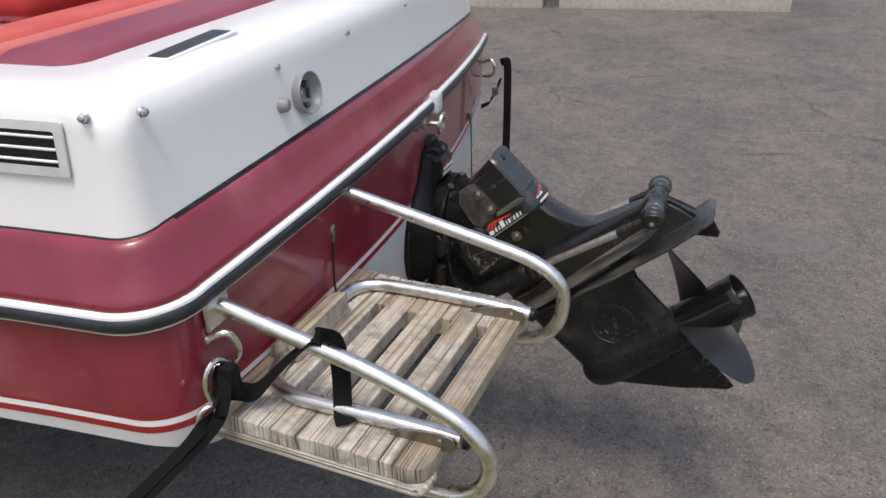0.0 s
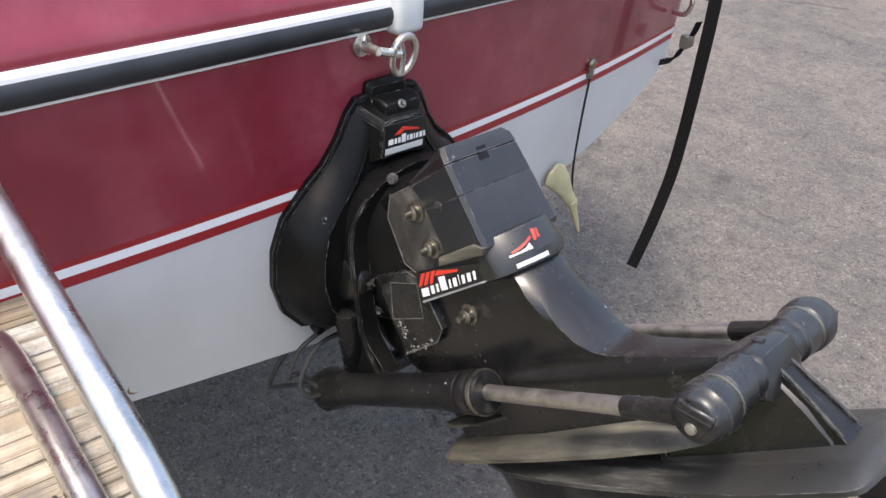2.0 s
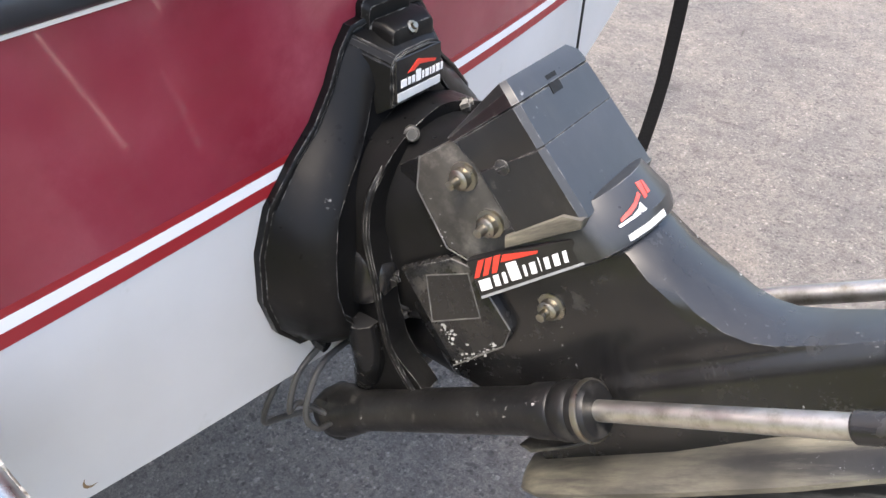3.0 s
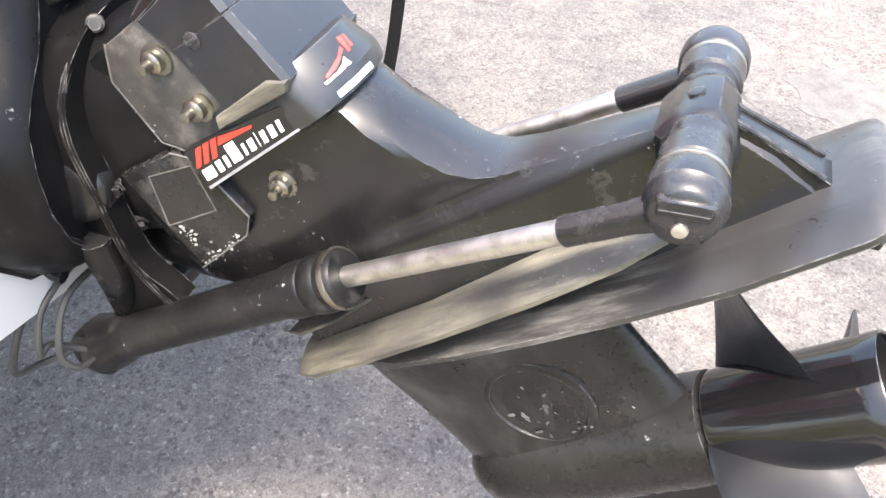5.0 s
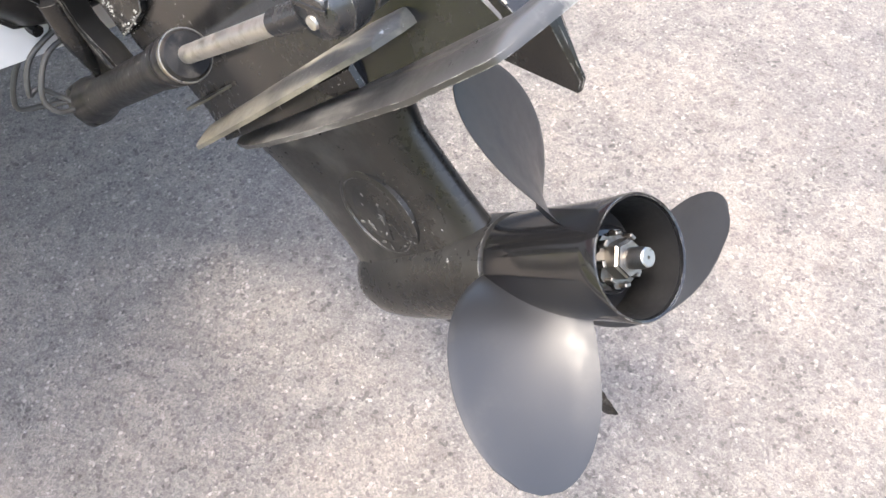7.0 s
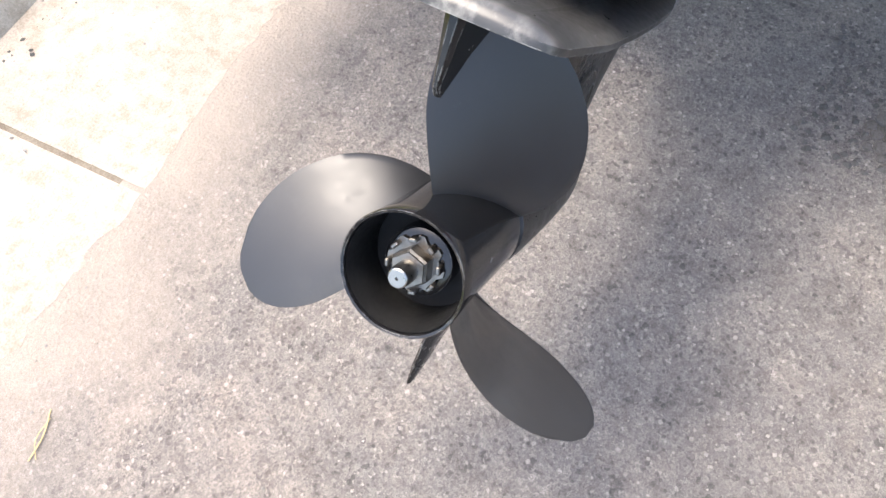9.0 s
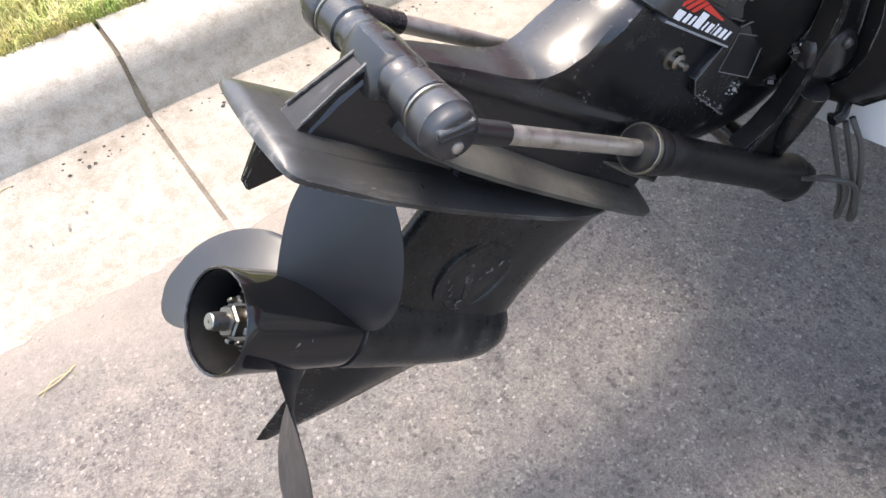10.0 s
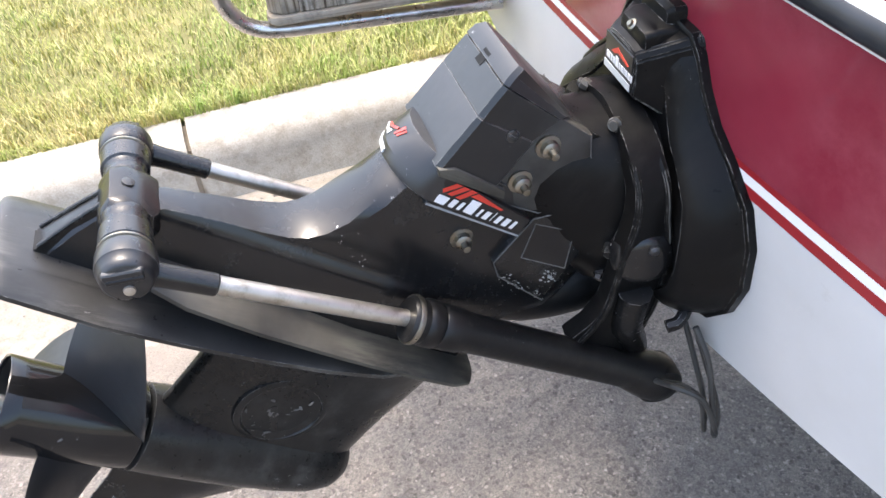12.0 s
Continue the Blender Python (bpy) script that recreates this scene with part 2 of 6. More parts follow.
def teak(name, stretch):
    m, n, l, b = material(name, 0.8, 0.0, 0.3)
    v = coords(n, l, (14, 14, 14))
    info = n.new("ShaderNodeObjectInfo")
    add = n.new("ShaderNodeVectorMath")
    add.operation = "ADD"
    l.new(v, add.inputs[0])
    l.new(info.outputs["Random"], add.inputs[1])
    st = n.new("ShaderNodeMapping")
    st.inputs["Scale"].default_value = stretch
    l.new(add.outputs["Vector"], st.inputs["Vector"])
    grain = noise_tex(n, l, st.outputs["Vector"], 1.4, 5.0, 0.6)
    blot = noise_tex(n, l, add.outputs["Vector"], 0.7, 4.0)
    c = ramp(n, l, grain, [(0.345, (0.075, 0.06, 0.042)), (0.395, (0.31, 0.275, 0.225)), (0.48, (0.475, 0.447, 0.395)), (0.70, (0.65, 0.632, 0.59))])
    tone = ramp(n, l, blot, [(0.32, (0.72, 0.63, 0.50)), (0.58, (1.0, 0.99, 0.97))])
    c = mix(n, l, 0.75, c, tone, "MULTIPLY")
    var = ramp(n, l, info.outputs["Random"], [(0.0, (0.60, 0.52, 0.42)), (0.4, (0.86, 0.82, 0.76)), (1.0, (1.05, 1.05, 1.05))])
    c = mix(n, l, 1.0, c, var, "MULTIPLY")
    # drying cracks that run with the grain, and grey weathering between them
    st2 = n.new("ShaderNodeMapping")
    st2.inputs["Scale"].default_value = tuple(k * 2.3 if k > 1 else k * 0.55 for k in stretch)
    l.new(add.outputs["Vector"], st2.inputs["Vector"])
    split = noise_tex(n, l, st2.outputs["Vector"], 1.0, 3.0, 0.5)
    c = mix(n, l, ramp(n, l, split, [(0.35, (0.9,)), (0.39, (0.0,))]), c, (0.07, 0.055, 0.04))
    grime = noise_tex(n, l, add.outputs["Vector"], 2.6, 6.0, 0.7)
    c = mix(n, l, ramp(n, l, grime, [(0.47, (0.0,)), (0.66, (0.75,))]), c, (0.17, 0.155, 0.13))
    l.new(c, b.inputs["Base Color"])
    bump(n, l, b, mix(n, l, 0.5, grain, split), 0.9, 0.002)
    return m


M_TEAK = teak("weathered_bare_teak", (7.0, 0.11, 0.35))
M_TEAKLONG = teak("weathered_teak_bearer", (0.11, 5.0, 5.0))


def asphalt():
    m, n, l, b = material("weathered_asphalt", 0.85, 0.0, 0.3)
    v = coords(n, l)

    def cells(scale):
        t = n.new("ShaderNodeTexVoronoi")
        t.inputs["Scale"].default_value = scale
        l.new(v, t.inputs["Vector"])
        s = n.new("ShaderNodeSeparateColor")
        l.new(t.outputs["Color"], s.inputs["Color"])
        return t.outputs["Distance"], s.outputs["Red"]

    d1, r1 = cells(330.0)
    d2, r2 = cells(150.0)
    d3, r3 = cells(125.0)
    c = ramp(n, l, r1, [(0.0, (0.145, 0.135, 0.126)), (0.5, (0.185, 0.172, 0.160)), (1.0, (0.235, 0.218, 0.202))])
    stone = ramp(n, l, r2, [(0.0, (0.075, 0.072, 0.07)), (0.45, (0.17, 0.158, 0.148)), (0.9, (0.25, 0.232, 0.214)), (1.0, (0.38, 0.355, 0.33))])
    pick = ramp(n, l, noise_tex(n, l, v, 60.0, 4.0, 0.7), [(0.46, (0.0,)), (0.60, (0.75,))])
    c = mix(n, l, pick, c, stone)
    dark = ramp(n, l, r3, [(0.0, (0.7,)), (0.07, (0.6,)), (0.08, (0.0,))])
    rare = ramp(n, l, noise_tex(n, l, v, 7.0, 3.0), [(0.40, (0.05,)), (0.6, (0.9,))])
    c = mix(n, l, mix(n, l, 1.0, dark, rare, "MULTIPLY"), c, (0.06, 0.058, 0.056))
    d4, r4 = cells(70.0)
    pale = ramp(n, l, r4, [(0.90, (0.0,)), (0.93, (0.55,))])
    near = ramp(n, l, d4, [(0.20, (1.0,)), (0.34, (0.0,))])
    c = mix(n, l, mix(n, l, 1.0, pale, near, "MULTIPLY"), c, (0.40, 0.375, 0.345))
    grit = noise_tex(n, l, v, 480.0, 3.0, 0.8)
    c = mix(n, l, 0.7, c, ramp(n, l, grit, [(0.35, (0.55, 0.55, 0.55)), (0.6, (1.12, 1.12, 1.12))]), "MULTIPLY")
    d5, r5 = cells(105.0)
    fleck = mix(n, l, 1.0, ramp(n, l, r5, [(0.90, (0.0,)), (0.93, (0.6,))]), ramp(n, l, d5, [(0.18, (1.0,)), (0.32, (0.0,))]), "MULTIPLY")
    c = mix(n, l, fleck, c, (0.36, 0.34, 0.31))
    d6, r6 = cells(95.0)
    pit = mix(n, l, 1.0, ramp(n, l, r6, [(0.84, (0.0,)), (0.88, (0.55,))]), ramp(n, l, d6, [(0.22, (1.0,)), (0.36, (0.0,))]), "MULTIPLY")
    c = mix(n, l, pit, c, (0.05, 0.048, 0.046))
    cloud = ramp(n, l, noise_tex(n, l, v, 1.3, 6.0, 0.62), [(0.3, (0.62, 0.62, 0.64)), (0.5, (0.86, 0.85, 0.835)), (0.72, (1.10, 1.04, 0.98))])
    c = mix(n, l, 1.0, c, cloud, "MULTIPLY")
    blot = ramp(n, l, noise_tex(n, l, v, 8.0, 7.0, 0.7), [(0.34, (0.74, 0.73, 0.73)), (0.47, (0.98, 0.98, 0.98)), (0.66, (1.20, 1.16, 1.12))])
    c = mix(n, l, 0.8, c, blot, "MULTIPLY")
    mottle = ramp(n, l, noise_tex(n, l, v, 26.0, 6.0, 0.75), [(0.36, (0.70, 0.69, 0.68)), (0.50, (0.97, 0.97, 0.97)), (0.66, (1.12, 1.11, 1.10))])
    c = mix(n, l, 0.75, c, mottle, "MULTIPLY")
    # sand washed up along the gutter, which runs at a small angle to x
    sep = n.new("ShaderNodeSeparateXYZ")
    l.new(v, sep.inputs["Vector"])
    line = n.new("ShaderNodeMath")
    line.operation = "MULTIPLY_ADD"
    line.inputs[1].default_value = -0.0857
    l.new(sep.outputs["X"], line.inputs[0])
    l.new(sep.outputs["Y"], line.inputs[2])
    wob = n.new("ShaderNodeMath")
    wob.operation = "MULTIPLY_ADD"
    wob.inputs[1].default_value = 0.45
    l.new(noise_tex(n, l, v, 4.5, 6.0, 0.65), wob.inputs[0])
    l.new(line.outputs[0], wob.inputs[2])
    sand = n.new("ShaderNodeMapRange")
    sand.inputs["From Min"].default_value = -0.60
    sand.inputs["From Max"].default_value = -0.28
    sand.inputs["To Min"].default_value = 0.85
    sand.inputs["To Max"].default_value = 0.0
    l.new(wob.outputs[0], sand.inputs["Value"])
    sandc = ramp(n, l, grit, [(0.3, (0.20, 0.168, 0.135)), (0.7, (0.36, 0.31, 0.26))])
    c = mix(n, l, sand.outputs["Result"], c, sandc)
    # hairline cracks along warped cell borders, out on the open lot
    warp = n.new("ShaderNodeTexNoise")
    warp.inputs["Scale"].default_value = 3.0
    warp.inputs["Detail"].default_value = 6.0
    l.new(v, warp.inputs["Vector"])
    wv = n.new("ShaderNodeVectorMath")
    wv.operation = "MULTIPLY_ADD"
    wv.inputs[1].default_value = (0.5, 0.5, 0.0)
    l.new(warp.outputs["Color"], wv.inputs[0])
    l.new(v, wv.inputs[2])
    crack = n.new("ShaderNodeTexVoronoi")
    crack.feature = "DISTANCE_TO_EDGE"
    crack.inputs["Scale"].default_value = 0.9
    l.new(wv.outputs["Vector"], crack.inputs["Vector"])
    cf = ramp(n, l, crack.outputs["Distance"], [(0.0, (1.0,)), (0.012, (0.0,))])
    keep = ramp(n, l, noise_tex(n, l, v, 2.2, 2.0), [(0.52, (0.0,)), (0.62, (0.7,))])
    out = n.new("ShaderNodeMapRange")
    out.inputs["From Min"].default_value = 0.9
    out.inputs["From Max"].default_value = 1.5
    l.new(sep.outputs["Y"], out.inputs["Value"])
    cf = mix(n, l, 1.0, mix(n, l, 1.0, cf, keep, "MULTIPLY"), out.outputs["Result"], "MULTIPLY")
    c = mix(n, l, cf, c, (0.045, 0.042, 0.04))
    l.new(c, b.inputs["Base Color"])
    hgt = mix(n, l, 0.5, d2, grit)
    bump(n, l, b, hgt, 0.9, 0.005)
    return m


M_ASPHALT = asphalt()


def concrete(name, dark, light, speck=0.5):
    m, n, l, b = material(name, 0.85, 0.0, 0.3)
    v = coords(n, l)
    f1 = noise_tex(n, l, v, 3.5, 6.0, 0.65)
    f2 = noise_tex(n, l, v, 240.0, 4.0, 0.7)
    f3 = noise_tex(n, l, v, 26.0, 6.0, 0.7)
    c = ramp(n, l, f1, [(0.3, dark), (0.68, light)])
    c = mix(n, l, speck, c, ramp(n, l, f2, [(0.35, (0.5, 0.48, 0.46)), (0.6, (1.0, 1.0, 1.0))]), "MULTIPLY")
    c = mix(n, l, 0.5, c, ramp(n, l, f3, [(0.36, (0.55, 0.51, 0.45)), (0.54, (1.0, 1.0, 1.0))]), "MULTIPLY")
    f4 = noise_tex(n, l, v, 70.0, 5.0, 0.75)
    c = mix(n, l, 0.5, c, ramp(n, l, f4, [(0.30, (0.55, 0.53, 0.5)), (0.42, (1.0, 1.0, 1.0))]), "MULTIPLY")
    l.new(c, b.inputs["Base Color"])
    bump(n, l, b, mix(n, l, 0.5, f2, f3), 0.4, 0.003)
    return m


M_GUTTER = concrete("sandy_gutter_concrete", (0.25, 0.218, 0.18), (0.35, 0.315, 0.27))
M_KERB = concrete("pale_kerb_concrete", (0.30, 0.275, 0.235), (0.46, 0.43, 0.375), 0.45)
M_BARRIER = concrete("cream_barrier_concrete", (0.42, 0.39, 0.33), (0.52, 0.49, 0.42), 0.3)
M_PATCH = concrete("asphalt_patch_mortar", (0.122, 0.115, 0.108), (0.164, 0.155, 0.146), 0.4)
M_SOIL = concrete("sandy_joint_soil", (0.10, 0.085, 0.065), (0.20, 0.17, 0.13), 0.6)
M_GAPSHADE = concrete("dark_gap_shade_asphalt", (0.045, 0.041, 0.036), (0.115, 0.105, 0.092), 0.8)
M_LUMP = concrete("broken_asphalt_lumps", (0.075, 0.069, 0.063), (0.135, 0.125, 0.114), 0.6)
M_RUBBLE = concrete("dark_asphalt_crumbs", (0.05, 0.048, 0.046), (0.12, 0.115, 0.108), 0.5)
M_PEBBLE = concrete("loose_gravel", (0.12, 0.115, 0.11), (0.36, 0.33, 0.30), 0.3)
M_TURF = concrete("thatch_soil_under_grass", (0.11, 0.115, 0.035), (0.24, 0.22, 0.09), 0.6)


def grass_mat():
    m, n, l, b = material("sunlit_lawn_grass", 0.55, 0.0, 0.3)
    g = n.new("ShaderNodeNewGeometry")
    v = coords(n, l)
    c = ramp(n, l, g.outputs["Random Per Island"], [(0.0, (0.24, 0.26, 0.085)), (0.36, (0.32, 0.325, 0.115)), (0.68, (0.42, 0.39, 0.18)), (1.0, (0.56, 0.49, 0.30))])
    p = ramp(n, l, noise_tex(n, l, v, 2.6, 3.0), [(0.35, (0.75, 0.95, 0.65)), (0.65, (1.15, 1.05, 0.9))])
    c = mix(n, l, 0.9, c, p, "MULTIPLY")
    # green clumps among the straw
    q = ramp(n, l, noise_tex(n, l, v, 11.0, 4.0, 0.65), [(0.36, (0.70, 0.90, 0.50)), (0.50, (0.98, 1.0, 0.92)), (0.66, (1.16, 1.04, 1.10))])
    c = mix(n, l, 0.8, c, q, "MULTIPLY")
    l.new(c, b.inputs["Base Color"])
    b.inputs["Subsurface Weight"].default_value = 0.0
    return m


M_GRASS = grass_mat()
M_STRAW = painted("dry_straw", (0.34, 0.26, 0.12), (0.5, 0.4, 0.2), (0.6, 0.8))
M_FOAM = painted("yellowed_sealant", (0.36, 0.33, 0.19), (0.46, 0.43, 0.27), (0.6, 0.8), 30.0, wear=(0.16, 0.14, 0.09), wear_at=(0.5, 0.7), wear_scale=60.0)
M_CORK = painted("brown_drain_plug", (0.16, 0.10, 0.05), (0.26, 0.17, 0.08), (0.6, 0.8), 30.0)


def webbing():
    m, n, l, b = material("black_woven_webbing", 0.9, 0.0, 0.1)
    v = coords(n, l)
    w = n.new("ShaderNodeTexWave")
    w.inputs["Scale"].default_value = 180.0
    w.inputs["Distortion"].default_value = 1.0
    l.new(v, w.inputs["Vector"])
    c = ramp(n, l, w.outputs["Fac"], [(0.2, (0.006, 0.0058, 0.006)), (0.8, (0.015, 0.0145, 0.015))])
    l.new(c, b.inputs["Base Color"])
    bump(n, l, b, w.outputs["Fac"], 0.4, 0.001)
    return m


M_STRAP = webbing()

# ---------------------------------------------------------------- mesh helpers


def part(name, bm, mat, parent=None, label="", smooth=35.0):
    """Link a bmesh as one mesh object, under parent where one is given."""
    bmesh.ops.remove_doubles(bm, verts=bm.verts, dist=1e-6)
    bmesh.ops.recalc_face_normals(bm, faces=bm.faces)
    if smooth:
        lim = radians(smooth)
        for f in bm.faces:
            f.smooth = True
        for e in bm.edges:
            e.smooth = e.is_boundary or (len(e.link_faces) == 2 and e.calc_face_angle(0.0) < lim)
    me = bpy.data.meshes.new(name)
    bm.to_mesh(me)
    bm.free()
    me.materials.append(mat)
    ob = new(name, me)
    if parent is not None:
        ob.parent = parent
    if label:
        tagged(ob, label)
    return ob


def thing(name, m, label, category, group="", kind=""):
    e = new(name)
    e.empty_display_size = 0.1
    e.matrix_world = m
    return tagged(e, label, category, group, kind)


def ring(bm, pts):
    return [bm.verts.new(p) for p in pts]


def loft(bm, rings, closed=True, caps=True):
    rs = [ring(bm, r) for r in rings]
    k = len(rs[0])
    for a, b in zip(rs, rs[1:]):
        for i in range(k if closed else k - 1):
            j = (i + 1) % k
            bm.faces.new((a[i], a[j], b[j], b[i]))
    if caps and closed:
        bm.faces.new(rs[0][::-1])
        bm.faces.new(rs[-1])
    return rs


def smooth_path(pts, steps=8):
    """A Catmull-Rom curve through the points."""
    p = [Vector(q) for q in pts]
    p = [2 * p[0] - p[1]] + p + [2 * p[-1] - p[-2]]
    out = []
    for i in range(1, len(p) - 2):
        for k in range(steps):
            t = k / steps
            a, b, c, d = p[i - 1], p[i], p[i + 1], p[i + 2]
            out.append(0.5 * ((2 * b) + (c - a) * t + (2 * a - 5 * b + 4 * c - d) * t * t + (3 * b - a - 3 * c + d) * t ** 3))
    out.append(p[-2])
    return out


def frames(path):
    path = [Vector(q) for q in path]
    tan = [(path[min(i + 1, len(path) - 1)] - path[max(i - 1, 0)]).normalized() for i in range(len(path))]
    nrm = tan[0].orthogonal().normalized()
    res = []
    for q, t in zip(path, tan):
        nrm = (nrm - t * nrm.dot(t)).normalized()
        res.append((q, t, nrm, t.cross(nrm)))
    return res


def tube(bm, path, r, n=12, caps=True):
    rad = r if isinstance(r, (list, tuple)) else [r] * len(path)
    rings = []
    for (q, t, a, b), rr in zip(frames(path), rad):
        rings.append([q + (a * math.cos(2 * math.pi * k / n) + b * math.sin(2 * math.pi * k / n)) * rr for k in range(n)])
    loft(bm, rings, True, caps)


def ribbon(bm, path, width, thick, wdir):
    """A flat strap along the path; wdir: one across direction, or one for each point."""
    path = [Vector(q) for q in path]
    rings = []
    for i, q in enumerate(path):
        t = (path[min(i + 1, len(path) - 1)] - path[max(i - 1, 0)]).normalized()
        w = Vector(wdir[i] if isinstance(wdir, list) else wdir)
        w = (w - t * w.dot(t)).normalized()
        m = t.cross(w)
        wd = width[i] if isinstance(width, list) else width
        a, b = w * wd / 2, m * thick / 2
        rings.append([q - a - b, q + a - b, q + a + b, q - a + b])
    loft(bm, rings)


def lathe(bm, p0, axis, profile, n=24):
    """Rings of (distance along the axis, radius)."""
    ax = Vector(axis).normalized()
    a = ax.orthogonal().normalized()
    b = ax.cross(a)
    rings = []
    for d, r in profile:
        c = Vector(p0) + ax * d
        rings.append([c + (a * math.cos(2 * math.pi * k / n) + b * math.sin(2 * math.pi * k / n)) * max(r, 1e-4) for k in range(n)])
    loft(bm, rings)


def box(bm, c, s, m=None, bevel=0.0, seg=2):
    m = Matrix.Translation(c) @ (m or Matrix.Identity(4)) @ Matrix.Diagonal((*s, 1))
    g = bmesh.ops.create_cube(bm, size=1.0, matrix=m)
    if bevel:
        es = {e for v in g["verts"] for e in v.link_edges}
        bmesh.ops.bevel(bm, geom=list(es), offset=bevel, segments=seg, affect="EDGES", profile=0.5)


def prism(bm, outline, a, b, place, bevel=0.0, seg=2):
    """An outline of 2D points, pulled from a to b along the third axis; place turns (p, q, h) into a point."""
    lo = [bm.verts.new(place(p, q, a)) for p, q in outline]
    hi = [bm.verts.new(place(p, q, b)) for p, q in outline]
    k = len(outline)
    fs = [bm.faces.new(lo[::-1]), bm.faces.new(hi)]
    for i in range(k):
        fs.append(bm.faces.new((lo[i], lo[(i + 1) % k], hi[(i + 1) % k], hi[i])))
    if bevel:
        es = {e for f in fs[:2] for e in f.edges}
        bmesh.ops.bevel(bm, geom=list(es), offset=bevel, segments=seg, affect="EDGES", profile=0.5)


def side(u, w, v):
    return (u, v, w)


def flat(x, y, z):
    return (x, y, z)


def rounded(x0, y0, x1, y1, r, n=5, corners=(1, 1, 1, 1)):
    """A rectangle with rounded corners, from the lower left, counter-clockwise."""
    out = []
    for k, (cx, cy, sx, sy, a0) in enumerate(((x0, y0, 1, 1, 180), (x1, y0, -1, 1, 270), (x1, y1, -1, -1, 0), (x0, y1, 1, -1, 90))):
        if not corners[k]:
            out.append((cx, cy))
            continue
        for i in range(n + 1):
            a = radians(a0 + 90 * i / n)
            out.append((cx + sx * r + r * math.cos(a), cy + sy * r + r * math.sin(a)))
    return out


BOAT = Matrix.Translation((0, -0.046, 0)) @ Matrix.Rotation(radians(-3.5), 4, "X")
HULL = BOAT @ Matrix.Translation((0.054, 0, 0)) @ Matrix.Rotation(radians(5.4), 4, "Z")
DRIVE = BOAT @ Matrix.Translation((0.831, 0.011, 0.671)) @ Matrix.Rotation(radians(1.9), 4, "Z") @ Matrix.Rotation(radians(-37.5), 4, "Y")
PLAT = BOAT @ Matrix.Translation((0.064, -0.698, 0.834)) @ Matrix.Rotation(radians(-2.5), 4, "Z")
LOWER = Matrix.Translation((-0.006, 0.006, -0.006)) @ Matrix.Rotation(radians(-4.0), 4, "Y")
B2D = DRIVE.inverted() @ BOAT
B2P = PLAT.inverted() @ BOAT


def moved(bm, m):
    bmesh.ops.transform(bm, matrix=m, verts=bm.verts)
    return bm

# ---------------------------------------------------------------- ground, gutter, kerb, lawn
bm = bmesh.new()
bmesh.ops.create_grid(bm, x_segments=8, y_segments=8, size=1500.0)
ground = tagged(part("ground", bm, M_ASPHALT, smooth=0), "worn grey asphalt car park with cracks and grit", "asphalt", kind="structure")

KERB = Matrix.Translation((0.745, -1.235, 0.0)) @ Matrix.Rotation(radians(4.9), 4, "Z")
# along the kerb: a; towards the lawn: -b
gutter = thing("gutter", KERB, "sandy concrete gutter pan beside the asphalt", "gutter", kind="structure")
for a0, a1 in ((-9.0, -6.0), (-6.0, -3.0), (-3.0, 0.0), (0.0, 3.0), (3.0, 6.0)):
    bm = bmesh.new()
    rings = []
    steps = 160
    for k in range(steps + 1):
        a = a0 + 0.006 + (a1 - a0 - 0.012) * k / steps
        e = 0.490 + 0.022 * noise.noise((a * 3.1, 1.7, 0.0)) + 0.020 * noise.noise((a * 11.0, 4.0, 0.0)) + 0.014 * noise.noise((a * 31.0, 9.0, 0.0)) + 0.008 * noise.noise((a * 70.0, 2.0, 0.0))
        rings.append([(a, b, z) for b, z in ((e, -0.05), (e, 0.0004), (e - 0.05, 0.0022), (0.26, 0.010), (0.02, 0.024), (0.0, 0.03), (0.0, -0.05))])
    loft(bm, rings)
    part("gutter_slab", bm, M_GUTTER, gutter)
kerb = thing("kerb", KERB, "pale rounded concrete kerb with cross joints", "kerb", kind="structure")
KP = [(0.012, -0.05), (0.012, 0.028), (-0.004, 0.05), (-0.022, 0.125), (-0.034, 0.158), (-0.055, 0.178), (-0.085, 0.187), (-0.20, 0.192), (-0.215, 0.188), (-0.22, -0.05)]
for a0, a1 in ((-9.0, -6.0), (-6.0, -3.0), (-3.0, 0.0), (0.0, 3.0), (3.0, 6.0)):
    bm = bmesh.new()
    prism(bm, KP, a0 + 0.006, a1 - 0.006, lambda b, z, a: (a, b, z))
    part("kerb_block", bm, M_KERB, kerb, smooth=50)
bm = bmesh.new()
for a in (-6.0, -3.0, 0.0, 3.0):
    prism(bm, [(0.47, -0.05), (0.47, -0.001), (0.30, 0.007), (0.02, 0.020), (-0.02, 0.11), (-0.06, 0.165), (-0.19, 0.175), (-0.19, -0.05)], a - 0.007, a + 0.007, lambda b, z, q: (q, b, z))
part("joint_soil", bm, M_SOIL, kerb)
bm = bmesh.new()
prism(bm, [(-0.215, -0.05), (-0.215, 0.178), (-0.6, 0.185), (-30.0, 0.30), (-30.0, -0.05)], -30, 30, lambda b, z, a: (a, b, z))
lawn = part("lawn", bm, M_TURF, None, smooth=0)
lawn.matrix_world = KERB
tagged(lawn, "dry thatchy soil of the lawn behind the kerb", "lawn", kind="structure")

rng = np.random.default_rng(3)


